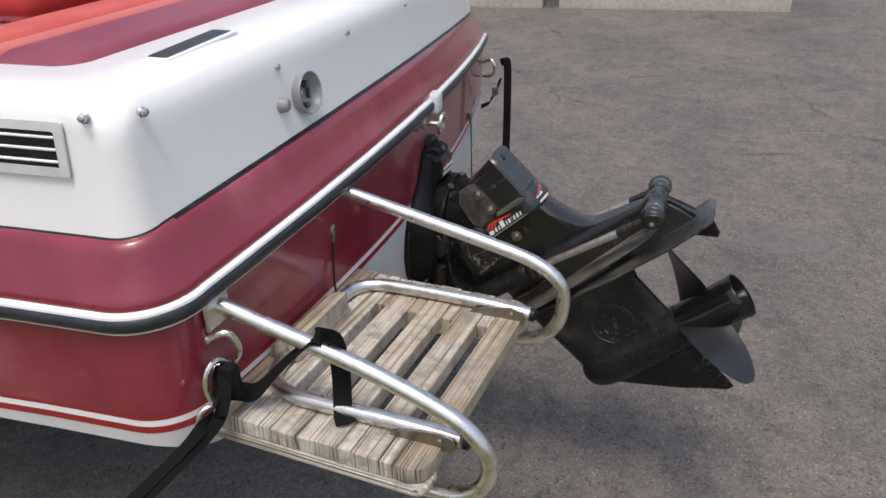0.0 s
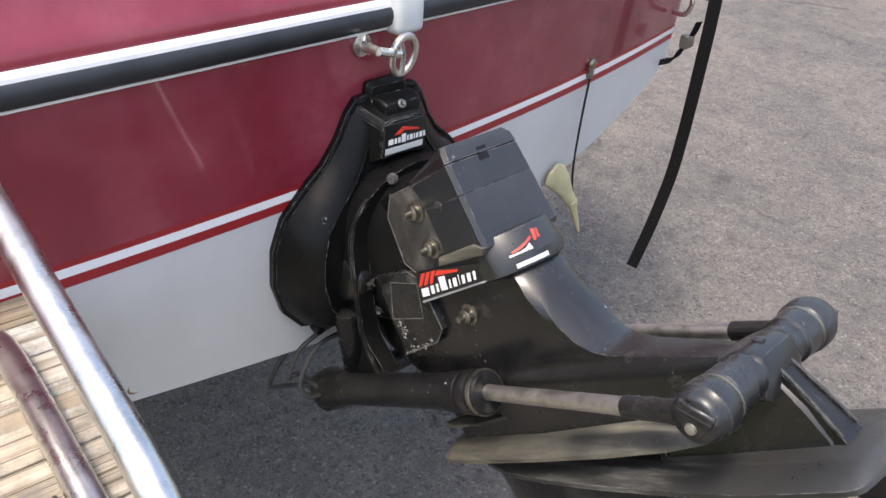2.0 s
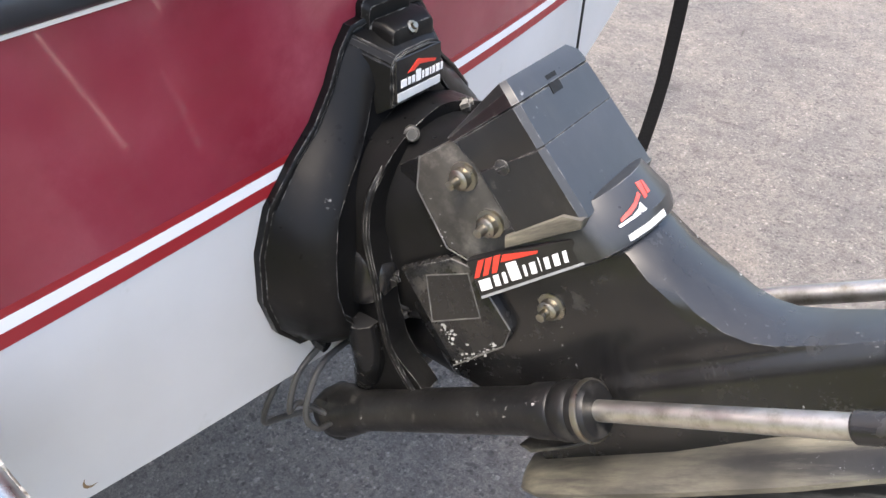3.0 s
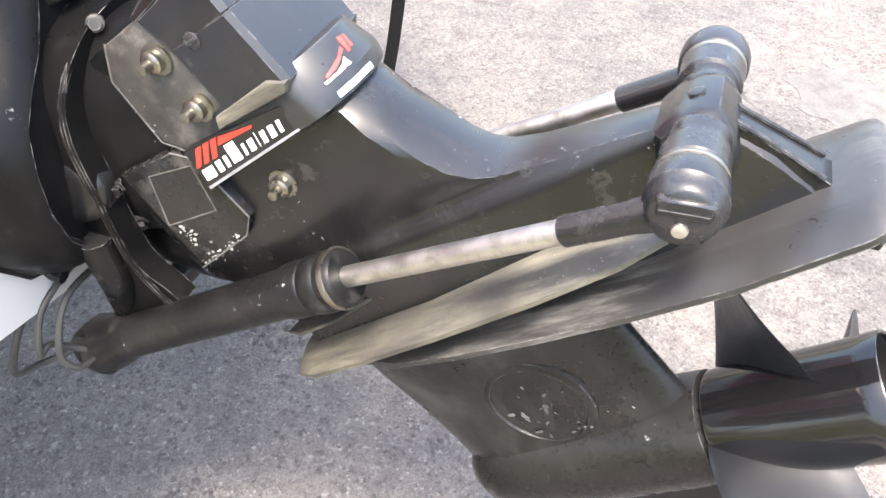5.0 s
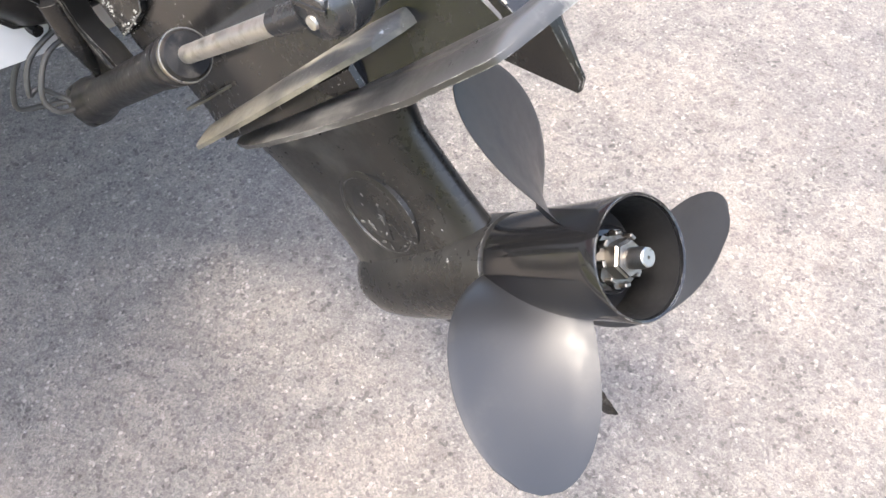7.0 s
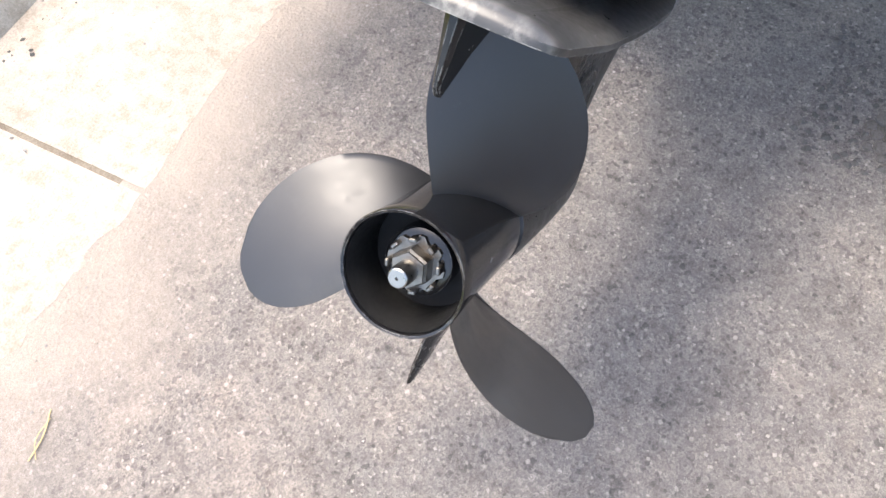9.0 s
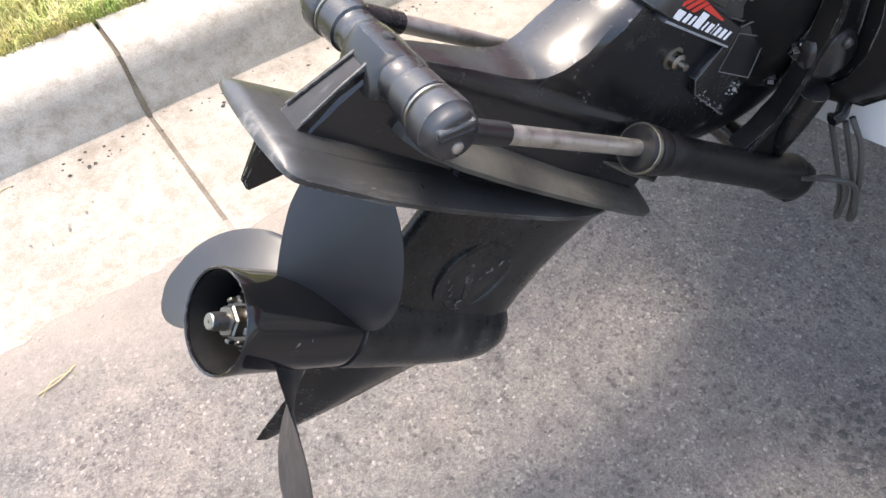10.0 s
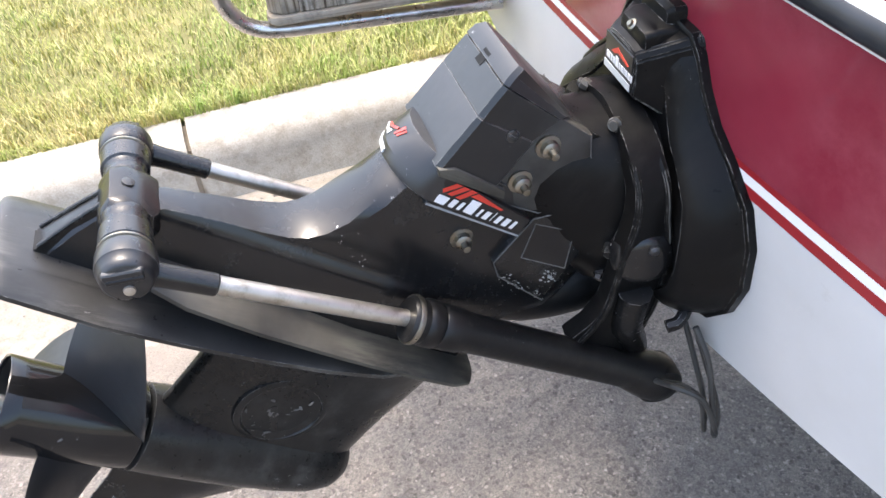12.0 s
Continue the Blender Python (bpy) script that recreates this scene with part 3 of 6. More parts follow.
def blades(name, count, amin, amax, bmin, bmax, hmin, hmax, width):
    a = rng.uniform(amin, amax, count)
    b = -(bmin + (bmax - bmin) * rng.uniform(0, 1, count) ** 1.5)
    clump = np.sin(a * 9.0 + np.sin(b * 7.0) * 2.0) * np.sin(b * 11.0 + a * 3.0)
    h = rng.uniform(hmin, hmax, count) * (1.0 + 0.35 * clump)
    yaw = rng.uniform(0, 2 * np.pi, count)
    lean = rng.uniform(0.25, 1.15, count) * h
    z0 = 0.180 + np.clip((-b - 0.6) / 29.4, 0, 1) * 0.115
    dx, dy = np.cos(yaw), np.sin(yaw)
    wx, wy = -dy * width, dx * width
    vs = np.empty((count, 5, 3))
    vs[:, 0] = np.stack([a - wx, b - wy, z0], 1)
    vs[:, 1] = np.stack([a + wx, b + wy, z0], 1)
    vs[:, 2] = np.stack([a + dx * lean * 0.35 + wx * 0.8, b + dy * lean * 0.35 + wy * 0.8, z0 + h * 0.62], 1)
    vs[:, 3] = np.stack([a + dx * lean * 0.35 - wx * 0.8, b + dy * lean * 0.35 - wy * 0.8, z0 + h * 0.62], 1)
    vs[:, 4] = np.stack([a + dx * lean, b + dy * lean, z0 + h * 0.9], 1)
    base = np.arange(count)[:, None] * 5
    quads = (base + np.array([0, 1, 2, 3])).tolist()
    tris = (base + np.array([3, 2, 4])).tolist()
    me = bpy.data.meshes.new(name)
    me.from_pydata(vs.reshape(-1, 3).tolist(), [], quads + tris)
    me.materials.append(M_GRASS)
    ob = new(name, me)
    ob.matrix_world = KERB
    return ob


g = blades("grass", 62000, -2.6, 2.4, 0.205, 2.6, 0.025, 0.062, 0.0016)
tagged(g, "short sunlit green and straw-coloured lawn grass", "grass", kind="stuff")
g = blades("grass", 30000, -7.0, 4.5, 2.3, 7.0, 0.03, 0.07, 0.004)
tagged(g, "lawn grass further back from the kerb", "grass", kind="stuff")


def pebble_field(name, count, xr, yr, smin, smax, mat, z=0.0):
    vs, fs = [], []
    octa = [(1, 0, 0), (0, 1, 0), (-1, 0, 0), (0, -1, 0), (0, 0, 0.8), (0, 0, -0.3)]
    of = [(0, 1, 4), (1, 2, 4), (2, 3, 4), (3, 0, 4), (1, 0, 5), (2, 1, 5), (3, 2, 5), (0, 3, 5)]
    for i in range(count):
        x, y = rng.uniform(*xr), rng.uniform(*yr)
        s = smin + (smax - smin) * rng.uniform() ** 3
        q = rng.uniform(0, 6.28)
        k = len(vs)
        for ox, oy, oz in octa:
            j = rng.uniform(0.7, 1.25)
            vs.append((x + s * j * (ox * math.cos(q) - oy * math.sin(q)), y + s * j * (ox * math.sin(q) + oy * math.cos(q)), z + s * 0.8 * oz))
        fs += [(a + k, b + k, c + k) for a, b, c in of]
    me = bpy.data.meshes.new(name)
    me.from_pydata(vs, [], fs)
    me.materials.append(mat)
    return new(name, me)


tagged(pebble_field("gravel", 7000, (-1.2, 2.4), (-0.72, 2.6), 0.001, 0.0042, M_PEBBLE, 0.001), "loose grit and small stones on the asphalt", "gravel", kind="stuff")
p = pebble_field("gravel", 500, (-1.5, 2.2), (0.02, 0.3), 0.001, 0.006, M_PEBBLE, 0.016)
p.matrix_world = KERB
tagged(p, "loose dark grit in the concrete gutter", "gravel", kind="stuff")
p = pebble_field("gutter_debris", 420, (-1.8, 1.6), (0.015, 0.10), 0.001, 0.007, M_RUBBLE, 0.022)
p.matrix_world = KERB
tagged(p, "dark crumbs and leaf litter along the foot of the kerb", "debris", kind="stuff")

tagged(pebble_field("rubble", 900, (-0.28, 0.03), (0.24, 0.68), 0.0014, 0.010, M_RUBBLE, 0.001), "crumbled dark asphalt lumps near the boat", "rubble", kind="stuff")
# a spot where the asphalt has broken into loose rounded lumps
lump_rng = random.Random(23)
# dark sheet beneath, painted in for the shade in the gaps between lumps
bm = bmesh.new()
out = []
for k in range(48):
    a = 2 * math.pi * k / 48
    r = 1.0 + 0.14 * math.sin(3 * a + 2) + 0.10 * math.sin(7 * a) + 0.16 * (lump_rng.random() - 0.5)
    out.append((-0.070 + 0.060 * r * math.cos(a), 0.440 + 0.068 * r * math.sin(a)))
prism(bm, out, -0.01, 0.001, flat)
tagged(part("gap_shade_bed", bm, M_GAPSHADE, smooth=0), "dark sheet painted in for the shade between the broken lumps", "rubble", kind="stuff")
bm = bmesh.new()
spots = []
for k in range(600):
    a, r = lump_rng.random() * 6.283, lump_rng.random() ** 0.6
    x, y = -0.070 + 0.078 * r * math.cos(a), 0.440 + 0.088 * r * math.sin(a)
    size = 0.023 * (1.0 - 0.6 * r) * (0.6 + 0.6 * lump_rng.random())
    if all((x - p) ** 2 + (y - q) ** 2 > (0.84 * (size + w)) ** 2 for p, q, w in spots):
        spots.append((x, y, size))
        rim_pts = [(size * (0.72 + 0.5 * lump_rng.random()), 6.283 * (q + 0.5 * lump_rng.random()) / 8) for q in range(8)]
        tall = size * (0.28 + 0.30 * lump_rng.random())
        loft(bm, [[(x + w * f * math.cos(t), y + w * f * math.sin(t), z) for w, t in rim_pts] for f, z in ((0.98, -0.004), (1.0, 0.001), (0.94, tall * 0.75), (0.78, tall * 0.98), (0.3, tall))])
for v in bm.verts:
    v.co.z += 0.0025 * noise.noise(v.co * 140.0) if v.co.z > 0 else 0.0
tagged(part("broken_asphalt", bm, M_LUMP, smooth=40), "loose rounded lumps of broken grey asphalt", "rubble", kind="stuff")
bm = bmesh.new()
out = []
for k in range(28):
    a = 2 * math.pi * k / 28
    r = 1.0 + 0.13 * math.sin(3 * a + 1) + 0.08 * math.sin(7 * a) + 0.05 * math.sin(11 * a + 2)
    out.append((1.02 + 0.20 * r * math.cos(a), 1.55 + 0.13 * r * math.sin(a)))
prism(bm, out, -0.01, 0.0015, flat)
tagged(part("asphalt_patch", bm, M_PATCH, smooth=0), "smooth pale mortar patch in the asphalt", "patch", kind="structure")


def straw(m, length):
    bm = bmesh.new()
    tube(bm, smooth_path([(-length / 2, 0, 0.002), (0, 0.006, 0.004), (length / 2, -0.003, 0.002)], 4), 0.0014, 5)
    tube(bm, smooth_path([(-length / 3, 0.006, 0.003), (length * 0.1, -0.004, 0.004), (length * 0.45, 0.008, 0.002)], 4), 0.001, 5)
    ob = part("straw_stalk", bm, M_STRAW)
    ob.matrix_world = m
    return tagged(ob, "dry straw stalk lying on the asphalt", "straw", "stray straw stalks")


straw(pose(1.134, -0.571, 0.001, 0, 0, 22), 0.085)
straw(pose(1.18, -1.150, 0.022, 0, 0, 9), 0.15)


def barrier(m, length):
    e = thing("concrete_barrier", m, "low cream concrete barrier on the far asphalt", "barrier", "concrete barriers")
    bm = bmesh.new()
    prism(bm, [(-0.3, 0.0), (0.0, 0.0), (0.0, 0.09), (-0.05, 0.34), (-0.08, 0.78), (-0.24, 0.78), (-0.3, 0.3)], 0.0, length, lambda b, z, a: (a, -b, z), 0.01)
    part("block", bm, M_BARRIER, e)
    return e


barrier(pose(-0.86, 5.38, 0, 0, 0, 6.8), 1.95)
barrier(pose(-3.29, 5.09, 0, 0, 0, 6.8), 2.3)

# ---------------------------------------------------------------- boat
boat = thing("motor_boat", HULL, "white and maroon fibreglass motor boat with red pinstripes", "boat")
W, RC = 0.985, 0.085


def plan(wid, rc, back):
    """An outline from the port bow round the stern to the starboard bow: points and outward normals."""
    pts = []
    for x, f in ((-5.2, 0.02), (-4.9, 0.3), (-4.4, 0.55), (-3.7, 0.78), (-2.9, 0.93), (-2.0, 1.0), (-1.2, 1.012), (-0.6, 1.008)):
        pts.append((x + (back if x < -3 else 0.0) * -1.0, -wid * f))
    y_c = wid - rc
    x_c = -0.09 * y_c * y_c - back
    pts.append((x_c - rc - 0.15, -wid))
    for k in range(11):
        a = radians(180 + 90 * k / 10)
        pts.append((x_c - rc + rc * -math.sin(a), -y_c + rc * math.cos(a)))
    n = 24
    for k in range(1, n):
        y = -y_c + 2 * y_c * k / n
        pts.append((-0.09 * y * y - back, y))
    half = [q for q in pts if q[1] < -0.001]
    pts = half + [(-back, 0.0)] + [(x, -y) for x, y in reversed(half)]
    nor = []
    for i in range(len(pts)):
        a, b = Vector(pts[max(i - 1, 0)]), Vector(pts[min(i + 1, len(pts) - 1)])
        t = (b - a).normalized()
        nor.append(Vector((t.y, -t.x)))
    return [Vector(q) for q in pts], nor


PL, PN = plan(W, RC, 0.0)
RISE = ((0.86, 0.0, 0.0), (1.03, 0.005, 0.008), (1.10, 0.010, 0.016), (1.255, 0.031, 0.022), (9.0, 0.031, 0.022))


def sheer(y, z):
    """The rail and deck lift slightly towards the port quarter."""
    if z <= RISE[0][0]:
        return 0.0
    for (z0, a0, b0), (z1, a1, b1) in zip(RISE, RISE[1:]):
        if z <= z1:
            f = (z - z0) / (z1 - z0)
            return a0 + (a1 - a0) * f - (b0 + (b1 - b0) * f) * y


def crown(y, z):
    """The deck and rail rise towards the middle of the stern."""
    k = min(max((z - 0.87) / 0.11, 0.0), 1.0) * 0.030 + min(max((z - 1.0) / 0.1, 0.0), 1.0) * 0.015 - min(max((z - 1.10) / 0.1, 0.0), 1.0) * 0.012
    return k * max(0.0, 1 - (y / W) ** 2) + sheer(y, z)


def level(d, z):
    if d < -0.05:
        pl, pn = plan(W + d * 0.82, max(RC + d * 0.3, 0.05), -d)
        return [(p.x, p.y, z + crown(p.y, z)) for p in pl]
    return [(p.x + m.x * d, p.y + m.y * d, z + crown(p.y, z)) for p, m in zip(PL, PN)]


def band(name, mat, prof, label="", smooth=40.0, parent=boat):
    """A strip of the hull skin, through levels of (distance outward, height)."""
    bm = bmesh.new()
    rs = [ring(bm, level(d, z)) for d, z in prof]
    for a, b in zip(rs, rs[1:]):
        for i in range(len(a) - 1):
            bm.faces.new((a[i], a[i + 1], b[i + 1], b[i]))
        bm.faces.new((a[-1], a[0], b[0], b[-1]))
    return part(name, bm, mat, parent, label, smooth)


def rake(z):
    return 0.05 * (z - 0.825)


def keel(y):
    return 0.555 + 0.200 * abs(y) + 0.05 * (abs(y) / W) ** 8


bm = bmesh.new()
r0 = ring(bm, level(0, 0.825))
r1 = ring(bm, [(p.x + m.x * rake(0.5 * (0.825 + keel(p.y))), p.y + m.y * rake(keel(p.y)) * 0.5, 0.5 * (0.825 + keel(p.y))) for p, m in zip(PL, PN)])
r2 = ring(bm, [(p.x + m.x * rake(keel(p.y)), p.y + m.y * rake(keel(p.y)), keel(p.y)) for p, m in zip(PL, PN)])
r3 = ring(bm, [(min(p.x, -0.012) - 0.004, p.y * 0.5, keel(p.y * 0.5)) for p in PL])
r4 = ring(bm, [(min(p.x, -0.012) - 0.004, 0, keel(0)) for p in PL])
for a, b in ((r0, r1), (r1, r2), (r2, r3), (r3, r4)):
    for i in range(len(a) - 1):
        bm.faces.new((a[i], a[i + 1], b[i + 1], b[i]))
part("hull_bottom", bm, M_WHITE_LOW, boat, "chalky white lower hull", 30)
band("lower_pinstripe", M_RED, [(0.0006, 0.825), (0.001, 0.8375)])
band("white_pinstripe", M_WHITE, [(0.001, 0.8375), (0.0012, 0.8485)])
band("upper_pinstripe", M_RED, [(0.0012, 0.8485), (0.0016, 0.856)])
band("hull_side", M_MAROON, [(0.0016, 0.856), (rake(0.94), 0.94), (rake(0.99), 0.992), (-0.01, 1.01)], "faded maroon hull sides and transom")
band("rail_lip", M_CHROME, [(0.004, 0.994), (0.014, 0.995), (0.0155, 0.998), (0.010, 1.000)])
band("rub_rail", M_RAIL, [(0.008, 0.998), (0.018, 0.9995), (0.0225, 1.003), (0.0245, 1.010), (0.0235, 1.0165), (0.020, 1.0195), (0.008, 1.020)], "dark rubber rub rail")
band("rail_insert", M_CHROME, [(0.009, 1.0180), (0.0195, 1.0190), (0.0188, 1.023), (0.014, 1.0265), (0.002, 1.027)], "bright white trim strip")
band("deck_flange", M_MAROON, [(0.009, 1.021), (0.0115, 1.027), (0.0115, 1.034), (0.007, 1.041), (0.001, 1.048), (-0.010, 1.066), (-0.019, 1.086), (-0.025, 1.096), (-0.034, 1.100), (-0.045, 1.099)], "glossy maroon deck edge band")
band("deck", M_WHITE, [(-0.036, 1.094), (-0.038, 1.104), (-0.043, 1.15), (-0.048, 1.205), (-0.0495, 1.222), (-0.058, 1.240), (-0.072, 1.250), (-0.092, 1.254), (-0.222, 1.256), (-0.230, 1.252), (-0.234, 1.240), (-0.235, 1.14)], "white moulded deck edge", 50)
band("joint_shadow_gap", M_RUBBER, [(-0.0335, 1.0998), (-0.0362, 1.1012), (-0.042, 1.1012)])
bm = bmesh.new()
rows = [[], []]
for k in range(361):
    y = -0.88 + 1.76 * k / 360
    g = noise.noise((y * 26.0, 0.3, 0.0)) * 0.5 + noise.noise((y * 90.0, 2.1, 0.0)) * 0.5
    top = 1.1015 + 0.0016 * g
    bot = 1.0985 + 0.0012 * noise.noise((y * 60.0, 7.7, 0.0))
    for row, d, z in ((rows[0], -0.0305, bot), (rows[1], -0.0368 + 0.0006 * g, top)):
        row.append(bm.verts.new((-0.09 * y * y + d + 0.001, y, z + crown(y, z))))
for k in range(360):
    bm.faces.new((rows[0][k], rows[0][k + 1], rows[1][k + 1], rows[1][k]))
part("joint_line", bm, M_RUBBER, boat, "ragged dark sealant joint", 0)


def pad_strip(name, mat, x0, x1, half, top, depth, r, label):
    """A padded strip across the boat that follows the stern's curve and crown."""
    bm = bmesh.new()
    rings = []
    sec = rounded(x1, top - depth, x0, top, r, 5)
    for k in range(33):
        y = -half + 2 * half * k / 32
        e = min(1.0, (half - abs(y)) / 0.03)
        sag = 0.020 * (1 - math.sqrt(max(0.0, 1 - (1 - e) ** 2)))
        rings.append([(x - 0.09 * y * y, y, z + crown(y, z) - (sag if z > top - depth / 2 else 0.0)) for x, z in sec])
    loft(bm, rings)
    return part(name, bm, mat, boat, label, 60)


# upholstery inside the coaming
pad_strip("stern_bolster", M_VINYL, -0.237, -0.412, 0.795, 1.262, 0.10, 0.030, "maroon vinyl stern bolster")
pad_strip("stern_piping_pad", M_VINYLPINK, -0.413, -0.462, 0.790, 1.260, 0.10, 0.020, "faded pink-red vinyl strip")
pad_strip("stern_pad", M_VINYLRED, -0.463, -0.575, 0.790, 1.264, 0.11, 0.030, "sun-faded red vinyl pad")
for s in (-1, 1):
    bm = bmesh.new()
    box(bm, (-1.58, s * 0.762, 1.245), (2.2, 0.085, 0.125), None, 0.03, 4)
    part("side_pad", bm, M_VINYLRED, boat, "sun-faded red vinyl side pad", 60)
bm = bmesh.new()
box(bm, (-2.0, 0, 0.98), (3.4, 1.34, 0.03), None, 0.005)
part("cockpit_floor", bm, M_VINYL, boat)
for y0, y1 in ((-0.50, -0.03), (0.03, 0.50)):
    bm = bmesh.new()
    box(bm, (-0.88, (y0 + y1) / 2, 1.16), (0.5, y1 - y0, 0.28), None, 0.02, 3)
    part("seat_base", bm, M_WHITE, boat, "white moulded seat base")
    bm = bmesh.new()
    box(bm, (-0.86, (y0 + y1) / 2, 1.342), (0.46, y1 - y0 - 0.02, 0.080), None, 0.032, 4)
    part("seat_cushion", bm, M_SEATRED, boat, "bright red vinyl seat cushion", 60)
    bm = bmesh.new()
    box(bm, (-1.14, (y0 + y1) / 2, 1.46), (0.12, y1 - y0 + 0.10, 0.40), Matrix.Rotation(radians(-10), 4, "Y"), 0.04, 4)
    part("seat_back", bm, M_VINYL, boat, "maroon vinyl seat back", 60)


def deck_at(y, d, z):
    """A point on the stern skin, d outward, at y across."""
    return Vector((-0.09 * y * y + d, y, z + sheer(y, z)))


# snap fasteners on the deck
for y, z in ((-0.575, 1.230), (-0.318, 1.239), (0.014, 1.243), (0.30, 1.238), (0.56, 1.228)):
    bm = bmesh.new()
    lathe(bm, deck_at(y, -0.056, z), (1, 0, 0.18), [(0, 0.0072), (0.004, 0.0072), (0.006, 0.005), (0.009, 0.0045), (0.0125, 0.0048), (0.0135, 0.003)], 14)
    part("snap_fastener", bm, M_FITTING, boat)
bm = bmesh.new()
lathe(bm, (-0.163, -0.9345, 1.240 + sheer(-0.93, 1.24)), (0.25, -1, 0.25), [(0, 0.0072), (0.004, 0.0072), (0.006, 0.005), (0.0125, 0.0048), (0.0135, 0.003)], 14)
part("snap_fastener", bm, M_FITTING, boat)
bm = bmesh.new()
lathe(bm, (-0.117, -0.884, 1.237 + sheer(-0.88, 1.237)), (0.85, -0.45, 0.25), [(0, 0.0072), (0.004, 0.0072), (0.006, 0.005), (0.0125, 0.0048), (0.0135, 0.003)], 14)
part("snap_fastener", bm, M_FITTING, boat)

# stern light socket on the deck face
hp = deck_at(-0.512, -0.050, 1.181)
hax = Vector((1, -0.10, 0.10)).normalized()
bm = bmesh.new()
lathe(bm, hp + Vector((0, 0.004, -0.008)), hax, [(-0.004, 0.037), (0.003, 0.037), (0.004, 0.034), (0.004, 0.001)], 28)
lathe(bm, hp, hax, [(0, 0.0335), (0.010, 0.036), (0.022, 0.0375), (0.0245, 0.0365), (0.0235, 0.034), (0.012, 0.031), (0.007, 0.024), (0.006, 0.001)], 30)
socket = part("light_socket", bm, M_DULL, boat, "bare round metal light socket with no lamp", 40)
for off, size in (((0.012, 0.0, 0.016), (0.012, 0.010, 0.012)), ((0.012, -0.006, -0.020), (0.016, 0.012, 0.008)), ((0.011, 0.010, 0.0), (0.010, 0.004, 0.024))):
    bm = bmesh.new()
    box(bm, hp + Vector(off), size, None, 0.0015, 1)
    part("contact", bm, M_NUT, socket)
bm = bmesh.new()
lathe(bm, deck_at(-0.584, -0.052, 1.177), (1, 0.1, 0.1), [(0, 0.013), (0.010, 0.013), (0.020, 0.0115), (0.024, 0.008), (0.0245, 0.001)], 20)
part("rubber_button", bm, M_DULL, boat, "round grey button")


def vent(m, length, height, slats, frame_w, frame_mat):
    """A louvred vent in its own plane: x along, y up, z outward."""
    bm = bmesh.new()
    o = rounded(-length / 2, -height / 2, length / 2, height / 2, 0.004, 3)
    i = [(x * (1 - 2 * frame_w / length), y * (1 - 2 * frame_w / height)) for x, y in o]
    lo, hi, ihi, ilo = ([bm.verts.new((x, y, z)) for x, y in q] for q, z in ((o, 0.0), (o, 0.004), (i, 0.005), (i, 0.001)))
    for a, b in ((lo, hi), (hi, ihi), (ihi, ilo)):
        for k in range(len(o)):
            bm.faces.new((a[k], a[(k + 1) % len(o)], b[(k + 1) % len(o)], b[k]))
    f = part("vent_frame", moved(bm, m), frame_mat, boat, "bright vent frame")
    bm = bmesh.new()
    box(bm, (0, 0, 0.001), (length - 2 * frame_w, height - 2 * frame_w, 0.002))
    part("backing", moved(bm, m), M_RUBBER, f)
    hh = height - 2 * frame_w
    for k in range(slats):
        bm = bmesh.new()
        box(bm, (0, -hh / 2 + hh * (k + 0.5) / slats, 0.0032), (length - 2 * frame_w - 0.004, hh / slats * (0.17 if slats == 3 else 0.62), 0.004), Matrix.Rotation(radians(25), 4, "X"), 0.0008)
        part("slat", moved(bm, m), M_CHROME if slats == 3 else M_SLAT, f)


vent(Matrix.Translation((-0.286, -0.9405, 1.203 + sheer(-0.94, 1.203))) @ Matrix.Rotation(radians(90), 4, "X") @ Matrix.Rotation(radians(-4), 4, "X"), 0.175, 0.074, 3, 0.0125, M_SILVER)
vent(Matrix.Translation((-0.181, -0.650, 1.2725 + sheer(-0.65, 1.2725))) @ Matrix.Rotation(radians(85), 4, "Z") @ Matrix.Rotation(radians(-2.6), 4, "Y"), 0.182, 0.050, 4, 0.006, M_WHITE)

# transom fittings
bm = bmesh.new()
box(bm, deck_at(0.015, 0.014, 1.043), (0.038, 0.048, 0.052), None, 0.010, 3)
part("rail_joiner", bm, M_SILVER, boat, "bright clamp joining the rub rail")
e_p = deck_at(-0.012, 0.004, 1.000)
bm = bmesh.new()
lathe(bm, e_p + Vector((0.004, -0.035, 0.012)), (1, 0, 0), [(0, 0.014), (0.004, 0.014), (0.006, 0.006), (0.034, 0.0055)], 16)
tube(bm, [e_p + Vector((0.036, -0.035, 0.012)), e_p + Vector((0.036, 0.0, 0.002))], 0.0055, 10)
ang = [2 * math.pi * k / 28 for k in range(29)]
tube(bm, [e_p + Vector((0.036 + 0.004 * math.sin(a), 0.006 + 0.019 * math.cos(a), 0.0 + 0.024 * math.sin(a))) for a in ang], 0.0048, 10, False)
tube(bm, [e_p + Vector((0.036, 0.004, -0.022)), e_p + Vector((0.036, 0.006, 0.0)), e_p + Vector((0.036, 0.0, 0.02))], 0.0035, 8)
part("ski_tow_eye", bm, M_STEEL, boat, "stainless tow eye")
bm = bmesh.new()
lathe(bm, deck_at(-0.375, -0.012, 0.652), (1, 0, 0), [(0, 0.012), (0.002, 0.013), (0.003, 0.009), (0.0, 0.008), (0.001, 0.001)], 16)
part("drain_plug", bm, M_CORK, boat, "brown drain plug")
